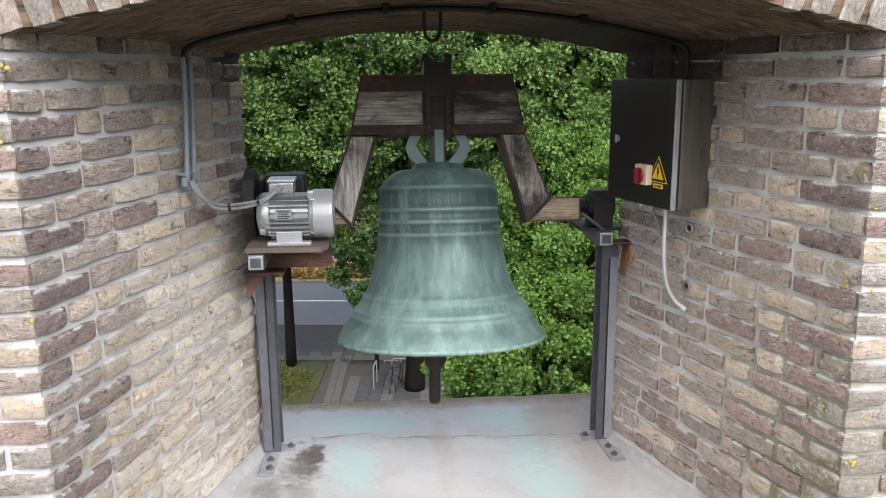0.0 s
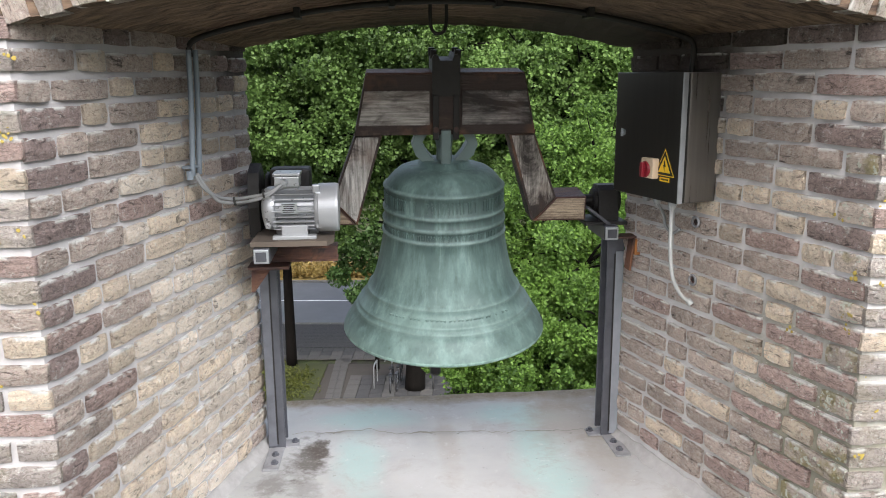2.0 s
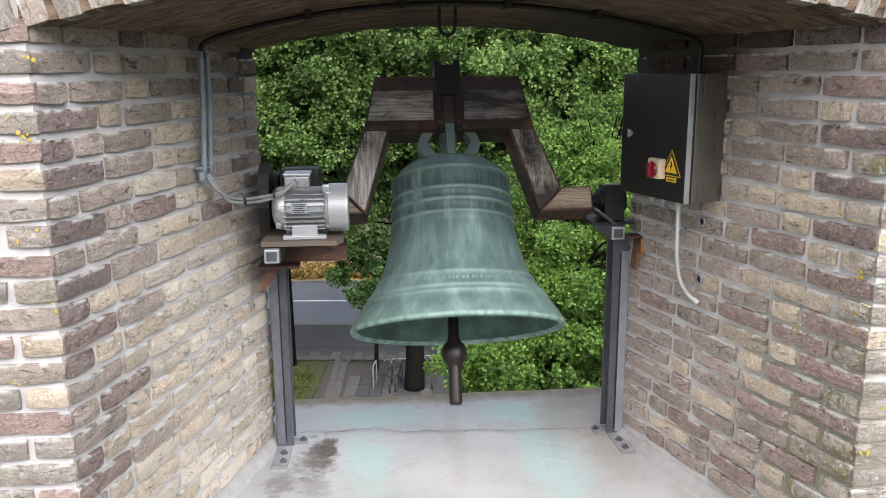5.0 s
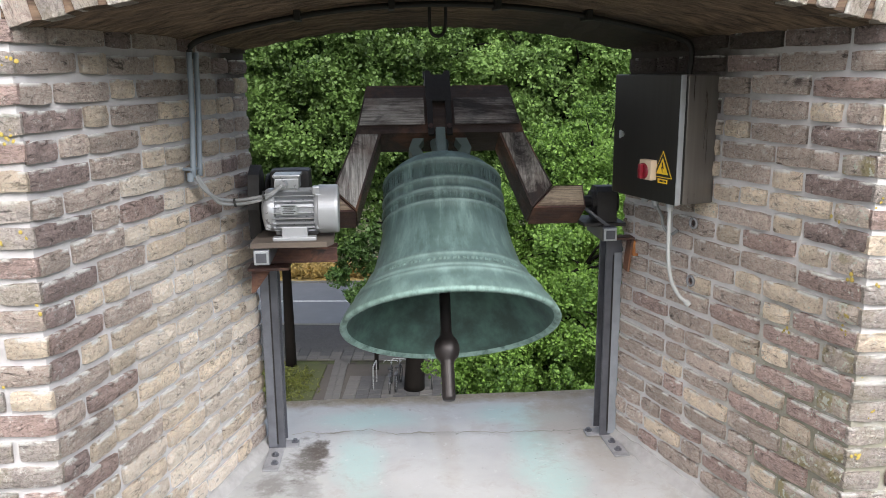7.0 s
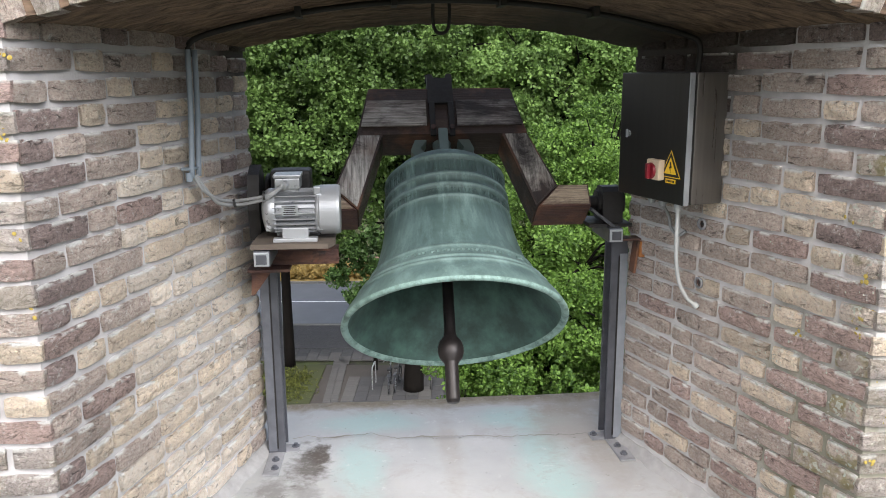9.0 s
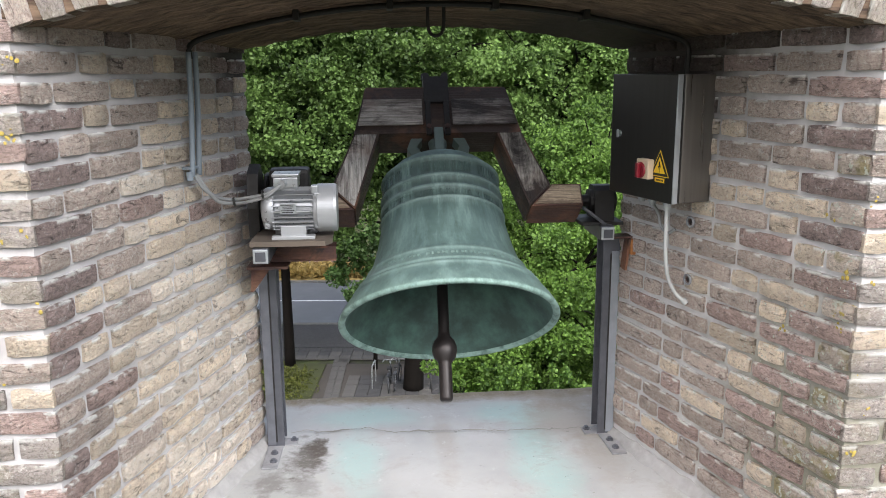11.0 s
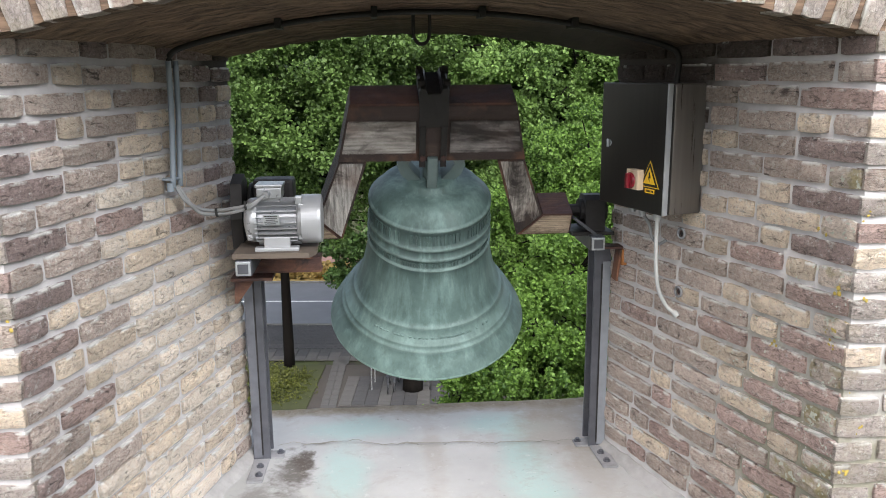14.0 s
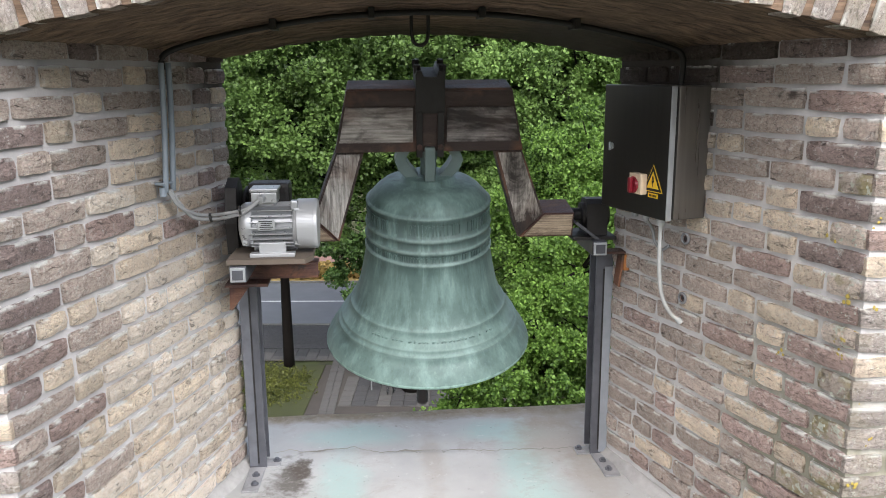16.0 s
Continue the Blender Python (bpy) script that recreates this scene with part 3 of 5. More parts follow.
outer = [(0.0, 0.160), (0.076, 0.159), (0.088, 0.154), (0.093, 0.140), (0.135, 0.136), (0.158, 0.128), (0.178, 0.112), (0.194, 0.094), (0.203, 0.079),
         (0.205, 0.077), (0.2125, 0.075), (0.2130, 0.069), (0.2070, 0.066), (0.2085, 0.006), (0.2150, 0.003), (0.2165, -0.003), (0.2150, -0.009), (0.2095, -0.011),
         (0.2105, -0.035), (0.2165, -0.038), (0.2180, -0.044), (0.2165, -0.050), (0.2115, -0.053), (0.2130, -0.082), (0.2195, -0.085), (0.2195, -0.090), (0.2150, -0.093),
         (0.2200, -0.125), (0.2265, -0.160), (0.2330, -0.190), (0.2405, -0.222), (0.2500, -0.253), (0.2620, -0.282), (0.2690, -0.294), (0.2750, -0.297), (0.2770, -0.303), (0.2755, -0.306),
         (0.2880, -0.323), (0.3030, -0.345), (0.3085, -0.348), (0.3105, -0.354), (0.3095, -0.357), (0.3160, -0.364), (0.3210, -0.367), (0.3225, -0.373), (0.3215, -0.376),
         (0.3365, -0.395), (0.3500, -0.415), (0.3610, -0.435), (0.3670, -0.449)]
rim = [(0.3670, -0.449), (0.3682, -0.455), (0.3655, -0.461), (0.3580, -0.463), (0.3500, -0.459), (0.3440, -0.450)]
inner = [(0.3440, -0.450), (0.3270, -0.422), (0.3000, -0.385), (0.2720, -0.345), (0.2480, -0.300), (0.2280, -0.245), (0.2130, -0.180), (0.2020, -0.100), (0.1950, 0.000), (0.188, 0.050), (0.150, 0.090), (0.08, 0.104), (0.0, 0.106)]
part("bell_body", lathe(outer, 96), PATINA, bell, "green patina with pale runs and raised bands", smooth=True)
part("bell_lip", lathe(rim, 96), LIP, bell, "pale green sound rim", smooth=True)
part("bell_inside", lathe(inner, 96), INNER, bell, "green hollow of the bell with its shade painted in", smooth=True)


def relief(radius, z, height, widths, seed, span=math.tau, start=0.0):
    """A ring of small raised bars where the cast writing cannot be read."""
    rnd = random.Random(seed)
    bm = bmesh.new()
    a = start
    while a < start + span:
        w = rnd.uniform(*widths)
        if rnd.random() > 0.16:
            m = Matrix.Rotation(a, 4, "Z") @ Matrix.Translation((radius, 0, z))
            add_box(bm, (0, 0, 0), (0.0050, w, height * rnd.uniform(0.85, 1.0)), m)
            if rnd.random() > 0.4:
                add_box(bm, (0, w * 0.9, height * 0.3), (0.0046, w * 0.8, height * 0.25), m)
        a += (w * 2.4 + 0.002) / radius
    return bm


tagged(part("inscription", relief(0.2085, 0.034, 0.040, (0.003, 0.006), 3), PATINA, bell, "band of small cast lettering, too worn to read"), kind="stuff")
tagged(part("inscription", relief(0.2125, -0.068, 0.020, (0.002, 0.004), 5), PATINA, bell), kind="stuff")
m_low = relief(0.2915, -0.331, 0.013, (0.004, 0.007), 8, 1.5, -math.pi / 2 - 0.75)
tagged(part("inscription", m_low, PATINA, bell), kind="stuff")

# crown loops
for sx in (-1, 1):
    ear = [(0.028, 0.115), (0.062, 0.115), (0.070, 0.150), (0.100, 0.178), (0.114, 0.215), (0.098, 0.257), (0.056, 0.257), (0.078, 0.222), (0.062, 0.194), (0.036, 0.162)]
    part("crown_loop", bevelled(prism([(sx * a, b) for a, b in ear], -0.030, 0.026, axis="y"), 0.009, 3), CROWN, bell, smooth=False)
    part("crown_loop", tube([(0, sx * 0.045, 0.125), (0, sx * 0.060, 0.175), (0, sx * 0.062, 0.215), (0, sx * 0.040, 0.258)], 0.016, 12), CROWN, bell, smooth=True)
part("crown_post", bevelled(lathe([(0, 0.12), (0.034, 0.12), (0.028, 0.15), (0.026, 0.20), (0.034, 0.245), (0.034, 0.258), (0, 0.258)], 20), 0.002), CROWN, bell)

# yoke: two stacked timbers, raking legs, trunnion arms
Y0, Y1 = -0.066, 0.066
part("yoke_beam", bevelled(prism([(-0.305, 0.256), (0.305, 0.256), (0.263, 0.454), (-0.263, 0.454)], Y0, Y1, axis="y"), 0.006), YOKE_DARK, bell, "dark brown rusty headstock beam")
part("facing_plank", bevelled(prism([(-0.290, 0.290), (-0.055, 0.290), (-0.055, 0.402), (-0.268, 0.402)], Y0 - 0.007, Y0 - 0.0005, axis="y"), 0.002), YOKE_WORN, bell, "flaked grey timber plank")
part("facing_plank", bevelled(prism([(0.055, 0.290), (0.290, 0.290), (0.268, 0.402), (0.055, 0.402)], Y0 - 0.007, Y0 - 0.0005, axis="y"), 0.002), YOKE_SOOTY, bell, "soot blackened timber plank")
part("yoke_plate", bevelled(prism([(-0.262, 0.4555), (0.262, 0.4555), (0.260, 0.461), (-0.260, 0.461)], Y0 + 0.002, Y1 - 0.002, axis="y"), 0.0015), RUSTY, bell, "rust brown top plate")
for sx in (-1, 1):
    leg = [(0.214, 0.253), (0.304, 0.253), (0.386, 0.032), (0.304, -0.053)]
    part("yoke_leg", bevelled(prism([(sx * a, b) for a, b in leg], Y0 - 0.001, Y1 - 0.01, axis="y"), 0.006), YOKE_DARK, bell, "dark brown raking leg")
    face = [(0.224, 0.250), (0.299, 0.250), (0.378, 0.032), (0.308, -0.042)]
    part("leg_face", bevelled(prism([(sx * a, b) for a, b in face], Y0 - 0.005, Y0 - 0.0015, axis="y"), 0.0012), YOKE_LEG if sx < 0 else LEG_SOOTY, bell, "flaked grey timber face" if sx < 0 else "soot streaked timber face")
    arm = [(0.390, 0.032), (0.494, 0.032), (0.494, -0.053), (0.309, -0.053)]
    part("yoke_arm", bevelled(prism([(sx * a, b) for a, b in arm], Y0, Y1, axis="y"), 0.008), RUSTY, bell, "rust brown trunnion arm")
    part("arm_face", bevelled(prism([(sx * a, b) for a, b in [(0.391, 0.027), (0.489, 0.026), (0.488, -0.047), (0.322, -0.047)]], Y0 - 0.005, Y0 - 0.001, axis="y"), 0.001), YOKE_TAN, bell, "bare tan timber face")
    part("trunnion", cyl((sx * 0.49, 0, 0), (sx * 0.60, 0, 0), 0.022), SOOT, bell, smooth=False)
# clamp over the beam, with bolts and straps
part("clamp", bevelled(prism([(-0.046, 0.385), (0.046, 0.385), (0.046, 0.512), (0.040, 0.520), (0.026, 0.518), (0.020, 0.500), (-0.020, 0.500), (-0.028, 0.517), (-0.041, 0.518), (-0.046, 0.508)], Y0 - 0.012, Y1 + 0.012, axis="y"), 0.005), SOOT, bell, "black steel clamp")
for sx in (-1, 1):
    part("clamp_bolt", cyl((sx * 0.040, Y0 + 0.02, 0.505), (sx * 0.040, Y0 + 0.02, 0.532), 0.012, seg=6), SOOT, bell)
    part("clamp_bolt", cyl((sx * 0.040, Y1 - 0.02, 0.505), (sx * 0.040, Y1 - 0.02, 0.532), 0.012, seg=6), SOOT, bell)
    part("strap", box((sx * 0.034, Y0 - 0.010, 0.315), (0.020, 0.010, 0.15)), SOOT, bell)
    part("yoke_bolt", cyl((sx * 0.034, Y0 - 0.020, 0.275), (sx * 0.034, Y0 + 0.01, 0.275), 0.010, seg=6), RUSTY, bell)
part("hanger", box((0, Y0 - 0.004, 0.215), (0.034, 0.024, 0.115), bevel=0.005), CROWN, bell)

clapper = part("clapper", lathe([(0.0, 0.03), (0.022, 0.03), (0.022, -0.01), (0.019, -0.03), (0.019, -0.30), (0.0185, -0.50), (0.022, -0.520), (0.036, -0.536), (0.0415, -0.556), (0.0415, -0.570), (0.036, -0.590), (0.024, -0.604), (0.0215, -0.612), (0.0215, -0.726), (0.018, -0.734), (0.0, -0.734)], 28), CLAPPER, bell, "worn dark iron clapper", smooth=True)
part("clapper_staple", tube([(-0.03, 0, 0.106), (-0.026, 0, 0.05), (0, 0, 0.02), (0.026, 0, 0.05), (0.03, 0, 0.106)], 0.009, 8), CLAPPER, bell)

# ---- bell frame: posts, brackets, bearings ----
def post(side, x, y, top, front):
    root = tagged(empty("bell_post", pose(x, y, FLOOR)), "dark grey steel channel post on a bolted foot plate", "post", "posts of the bell frame")
    h = top - FLOOR
    part("web", box((0, 0.0, h / 2), (0.010, 0.074, h), bevel=0.001), STEEL, root)
    part("flange", box((0, -0.041, h / 2 + 0.003), (0.062, 0.009, h - 0.006), bevel=0.002), STEEL, root)
    part("flange", box((0, 0.041, h / 2 + 0.003), (0.062, 0.009, h - 0.006), bevel=0.002), STEEL, root)
    # added strip: lighter colour stands for the lit half of the post
    part("lit_strip", box((side * 0.014, -0.0485, h * 0.47), (0.030, 0.006, h * 0.90), bevel=0.002), LIT_STEEL if side > 0 else MID_STEEL, root, "blue grey strip, the post's lit face put into its colour")
    part("weld_seam", box((-side * 0.003, -0.0475, h * 0.47), (0.006, 0.005, h * 0.88), bevel=0.002), SOOT, root)
    part("foot_plate", box((0, -0.095, 0.004), (0.056, 0.24, 0.008), pose(0, 0, 0, 0, 0, 2 * side), 0.002), SMEARED, root)
    part("side_foot", box((-side * 0.045, -0.01, 0.004), (0.065, 0.06, 0.007), bevel=0.002), SMEARED, root)
    for dx, dy in ((0, -0.105), (0.004, -0.170), (-side * 0.062, 0.0)):
        part("anchor_bolt", add_cyl(cyl((dx, dy, 0.007), (dx, dy, 0.011), 0.014, seg=16), (dx, dy, 0.011), (dx, dy, 0.019), 0.0085, seg=6), STEEL, root)
    return root


post(-1, -0.604, 1.045, 0.7215, 0.65)
post(1, 0.646, 1.030, 0.7215, 0.876)


def bracket(x, y0, y1, side, name_label):
    root = tagged(empty("bracket", pose(x, 0, 0.747)), name_label, "bracket", "brackets on the posts")
    part("square_tube", box((0, (y0 + y1) / 2, 0), (0.050, y1 - y0, 0.050), bevel=0.004), STEEL, root)
    part("end_cap", box((0, y0 - 0.004, 0), (0.046, 0.007, 0.044), bevel=0.003), GALV, root, "milky plastic end cap")
    part("cap_inset", box((0, y0 - 0.009, 0), (0.032, 0.003, 0.030), bevel=0.001), STEEL, root)
    return root


bracket(-0.573, 0.653, 1.11, -1, "square steel tube bracket with a plastic end cap")
bracket(0.595, 0.880, 1.10, 1, "short square steel tube bracket with a plastic end cap")

cross = tagged(empty("motor_beam", pose(-0.475, 0.86, 0.706)), "red brown painted steel channel under the motor", "beam")
part("channel_web", box((0, 0, 0), (0.25, 0.008, 0.040), bevel=0.001), RUSTY, cross)
part("channel_flange", box((0, 0.03, 0.022), (0.25, 0.07, 0.007), bevel=0.001), RUSTY, cross)
part("channel_flange", box((0, 0.03, -0.022), (0.25, 0.07, 0.007), bevel=0.001), RUSTY, cross)
part("gusset", bevelled(prism([(-0.16, -0.03), (-0.085, -0.03), (-0.155, -0.125), (-0.165, -0.125)], -0.012, -0.004, axis="y"), 0.001), RUSTY, cross, "triangular gusset")
part("ledge", box((-0.10, -0.01, -0.034), (0.135, 0.09, 0.010), bevel=0.002), RUSTY, cross)
board = tagged(part("motor_board", bevelled(prism([(-0.605, 0.655), (-0.372, 0.650), (-0.352, 0.70), (-0.356, 0.872), (-0.60, 0.868)], 0.776, 0.792), 0.004), BOARD), "weathered grey timber board under the motor", "board")


def motor():
    root = tagged(empty("electric_motor", pose(-0.462, 0.745, 0.792)), "grey ribbed electric motor with a smooth fan cowl", "motor")
    ax = Matrix.Translation((0, 0, 0.090)) @ Matrix.Rotation(math.pi / 2, 4, "Y")
    part("housing", lathe([(0, -0.085), (0.050, -0.085), (0.053, -0.080), (0.053, 0.062), (0, 0.062)], 40, m=ax), ALU, root, smooth=False)
    for sgn in (-1, 1):
        for k in range(9):
            ang = radians(-58 + k * 14.5) + (math.pi / 2 if sgn > 0 else -math.pi / 2)
            m = Matrix.Translation((0, 0, 0.090)) @ Matrix.Rotation(ang, 4, "X") @ Matrix.Translation((-0.010, 0, 0.0625))
            part("cooling_rib", box((0, 0, 0), (0.128, 0.0036, 0.023), m, 0.001), ALU, root)
    part("end_shield", lathe([(0, -0.112), (0.030, -0.112), (0.060, -0.104), (0.068, -0.092), (0.070, -0.070), (0.066, -0.066), (0, -0.066)], 40, m=ax), ALU, root, smooth=True)
    part("end_shield", lathe([(0, 0.052), (0.066, 0.052), (0.071, 0.056), (0.071, 0.076), (0.066, 0.082), (0, 0.082)], 40, m=ax), ALU, root, smooth=True)
    part("fan_cowl", lathe([(0, 0.064), (0.074, 0.064), (0.077, 0.067), (0.077, 0.118), (0.075, 0.126), (0.0735, 0.1275), (0, 0.129)], 64, m=ax), ALU_LIGHT, root, "smooth light grey fan cowl")
    for a in range(4):
        ang = radians(45 + 90 * a)
        for xx in (-0.090, 0.066):
            c = Vector((xx, 0.066 * math.cos(ang), 0.090 + 0.066 * math.sin(ang)))
            part("tie_lug", box(c, (0.018, 0.020, 0.020), bevel=0.004), ALU, root)
    tb = part("terminal_box", box((-0.030, 0.005, 0.176), (0.076, 0.082, 0.034), bevel=0.004), ALU, root)
    part("box_lid", box((-0.030, 0.005, 0.199), (0.084, 0.090, 0.010), bevel=0.003), ALU, tb)
    part("box_neck", box((-0.030, 0.005, 0.155), (0.060, 0.066, 0.020), bevel=0.002), ALU, tb)
    part("cable_gland", cyl((-0.036, -0.035, 0.176), (-0.040, -0.062, 0.174), 0.012, seg=12), ALU, tb)
    part("eye_lug", box((0.060, -0.040, 0.155), (0.022, 0.026, 0.028), bevel=0.005), ALU, root)
    part("foot", box((-0.010, -0.050, 0.006), (0.135, 0.034, 0.012), bevel=0.003), ALU_LIGHT, root)
    part("foot", box((-0.010, 0.050, 0.006), (0.135, 0.034, 0.012), bevel=0.003), ALU_LIGHT, root)
    part("saddle", box((-0.010, -0.046, 0.026), (0.080, 0.018, 0.034), bevel=0.003), ALU_LIGHT, root)
    part("saddle", box((-0.010, 0.046, 0.026), (0.080, 0.018, 0.034), bevel=0.003), ALU_LIGHT, root)
    plate = part("rating_plate", box((-0.022, -0.0735, 0.100), (0.050, 0.003, 0.032), bevel=0.0005), GALV, root, "metal rating plate")
    bm = bmesh.new()
    for k in range(5):
        add_box(bm, (-0.024 + 0.002 * (k % 2), -0.0757, 0.112 - k * 0.0058), (0.040 - 0.006 * (k % 3), 0.0008, 0.0026))
    part("plate_print", bm, BLACK, plate)
    return root


motor()

# chain wheel and its guard behind the motor
drive = tagged(empty("chain_drive", pose(-0.612, 0.93, 0.772)), "black greasy chain wheel and guard of the bell drive", "drive wheel")
part("guard", bevelled(prism([(-0.10, 0.0), (0.02, 0.0), (0.035, 0.08), (0.03, 0.20), (-0.02, 0.235), (-0.09, 0.21), (-0.12, 0.10)], -0.018, 0.018, pose(0, 0, 0), "x"), 0.006), SOOT, drive)
part("chain_wheel", lathe([(0, -0.008), (0.095, -0.008), (0.1, -0.003), (0.1, 0.003), (0.095, 0.008), (0, 0.008)], 36, m=pose(0.035, 0.02, 0.10, 0, 90, 0)), SOOT, drive)
part("drive_box", box((0.115, -0.02, 0.155), (0.13, 0.10, 0.13), bevel=0.012), SOOT, drive)
part("guard_stay", box((0.0, 0.0, 0.012), (0.045, 0.12, 0.024), bevel=0.002), SOOT, drive)


def bearing(x, side):
    root = tagged(empty("bearing", pose(x, 1.005, 0.768)), "black greasy plummer block carrying the bell axle", "bearing", "bell bearings")
    part("base_plate", box((-side * 0.012, 0, 0.006), (0.15, 0.17, 0.012), bevel=0.002), SOOT, root)
    part("housing", bevelled(prism([(-0.058, 0.012), (0.058, 0.012), (0.052, 0.06), (0.045, 0.118), (0.025, 0.134), (-0.025, 0.134), (-0.045, 0.118), (-0.052, 0.06)], -0.032, 0.038, axis="x"), 0.006), SOOT, root)
    part("housing_cap", cyl((-0.045, 0, 0.077), (0.05, 0, 0.077), 0.042, seg=24), SOOT, root)
    part("raking_plate", bevelled(prism([(-0.085, 0.062), (-0.078, 0.068), (0.015, -0.004), (0.008, -0.012)], -0.10, 0.02, Matrix.Scale(side, 4, (1, 0, 0)), "y"), 0.001), STEEL, root)
    return root


bearing(0.600, 1)
bearing(-0.555, -1)
anchor = tagged(empty("wall_anchor", pose(0.655, 0.93, 0.70)), "rusty steel angle wedged against the brick jamb", "angle bracket")
part("angle_leg", box((0.0, 0.0, 0.026), (0.075, 0.06, 0.007), bevel=0.001), RUSTY, anchor)
part("angle_leg", box((0.028, 0.0, -0.035), (0.008, 0.055, 0.115), pose(0, 0, 0, 0, 6, 0), 0.001), RUSTY, anchor)
part("rust_patch", box((0.043, -0.012, -0.010), (0.022, 0.034, 0.058), bevel=0.006), ORANGE, anchor, "bright orange rust")

# ---- control cabinet on the east jamb ----
CW, CH, CD = 0.335, 0.384, 0.132
cab_m = Matrix.Translation((0.809, 0.545, 0.908)) @ Matrix(((RIGHT_DIR.x, RIGHT_N.x, 0, 0), (RIGHT_DIR.y, RIGHT_N.y, 0, 0), (0, 0, 1, 0), (0, 0, 0, 1)))
cabinet = tagged(empty("control_cabinet", cab_m), "closed stainless steel control cabinet on the brick jamb", "cabinet")
part("body", box((CW / 2, CD / 2 - 0.010, CH / 2), (CW, CD - 0.020, CH), bevel=0.003), BOX, cabinet, "brushed stainless case")
cdoor = part("door", box((CW / 2, CD - 0.001, CH / 2), (CW + 0.002, 0.016, CH + 0.002), bevel=0.004), DOOR, cabinet, "brushed stainless door, dark reflection put into its colour")
part("door_edge", box((0.0005, CD - 0.002, CH / 2), (0.005, 0.0175, CH), bevel=0.001), GALV, cabinet, "bright folded door edge")
part("door_seal", box((CW / 2, CD - 0.0145, CH / 2), (CW - 0.006, 0.009, CH - 0.006), bevel=0.001), BLACK, cabinet)
part("lock", cyl((0.285, CD + 0.006, 0.195), (0.285, CD + 0.013, 0.195), 0.010), GALV, cdoor, "round lock")
part("lock_key", box((0.285, CD + 0.016, 0.195), (0.005, 0.008, 0.026), bevel=0.002), GALV, cdoor)
sw = part("switch_plate", box((0.125, CD + 0.018, 0.096), (0.060, 0.024, 0.062), bevel=0.004), BEIGE, cdoor, "beige switch plate")
part("switch_knob", bevelled(cyl((0.131, CD + 0.030, 0.092), (0.131, CD + 0.037, 0.092), 0.026, 0.024, 28), 0.002), RED, sw, "red rotary switch")
part("knob_grip", box((0.131, CD + 0.042, 0.092), (0.013, 0.012, 0.046), bevel=0.003), RED, sw)
sign_at = (0.066, CD + 0.0080, 0.104)


def tri(c, size, y):
    h = size * 0.866
    return [(c[0] - size / 2, c[2] - h / 3), (c[0] + size / 2, c[2] - h / 3), (c[0], c[2] + 2 * h / 3)]


warn = part("warning_sign", prism(tri(sign_at, 0.094, 0), CD + 0.0072, CD + 0.0078, axis="y"), YELLOW, cdoor, "yellow triangular high voltage sign")
part("sign_border", prism(tri(sign_at, 0.085, 0), CD + 0.0079, CD + 0.0084, axis="y"), BLACK, warn)
part("sign_field", prism(tri(sign_at, 0.058, 0), CD + 0.0085, CD + 0.0089, axis="y"), YELLOW, warn)
sx_, sz_ = sign_at[0], sign_at[2]
part("bolt_symbol", prism([(sx_ - 0.002, sz_ + 0.020), (sx_ - 0.007, sz_ + 0.001), (sx_ - 0.001, sz_ + 0.002), (sx_ - 0.002, sz_ - 0.014), (sx_ + 0.006, sz_ + 0.006), (sx_ + 0.001, sz_ + 0.005), (sx_ + 0.004, sz_ + 0.019)], CD + 0.0090, CD + 0.0094, axis="y"), BLACK, warn)
strip = part("yellow_label", box((0.064, CD + 0.0076, 0.066), (0.046, 0.0012, 0.013), bevel=0), YELLOW, cdoor)
bm = bmesh.new()
for k in range(6):
    add_box(bm, (0.048 + k * 0.0062, CD + 0.0084, 0.066), (0.0042, 0.0006, 0.006))
part("label_print", bm, BLACK, strip)
for bx, by in ((0.072, 0.100), (0.160, 0.090), (0.230, 0.080)):
    part("cable_gland", add_cyl(cyl((bx, by, -0.018), (bx, by, 0), 0.013, seg=12), (bx, by, -0.026), (bx, by, -0.018), 0.010, seg=12), ALU_LIGHT, cabinet)


def on_cab(x, y, z):
    return cab_m @ Vector((x, y, z))


def wall_r(y, z, off=0.012):
    return Vector((0.972 - 0.304 * y, y, z)) + RIGHT_N * off


def wall_l(y, z, off=0.012):
    return Vector((-0.970 + 0.31 * y, y, z)) + LEFT_N * off


drop = tagged(empty("drop_cable"), "light grey conduit hanging from the cabinet to the jamb", "cable")
part("sleeve", tube([on_cab(0.072, 0.100, -0.02), on_cab(0.074, 0.098, -0.10), on_cab(0.080, 0.088, -0.19), on_cab(0.086, 0.068, -0.26), on_cab(0.082, 0.040, -0.31), on_cab(0.070, 0.018, -0.332)], 0.0062, 10), CABLE, drop, smooth=True)
part("top_nut", cyl(on_cab(0.072, 0.100, -0.028), on_cab(0.072, 0.100, -0.006), 0.0125, seg=8), CABLE, drop)
part("end_collar", cyl(on_cab(0.072, 0.018, -0.329), on_cab(0.064, 0.010, -0.342), 0.010, seg=12), CABLE, drop)
loop = tagged(empty("loop_cable"), "thin grey cable loop below the cabinet", "cable")
part("sleeve", tube([on_cab(0.160, 0.090, -0.02), wall_r(0.73, 0.84, 0.035), wall_r(0.735, 0.80, 0.02), wall_r(0.70, 0.782, 0.02), wall_r(0.665, 0.80, 0.02)], 0.0050, 8), FEED, loop, smooth=True)
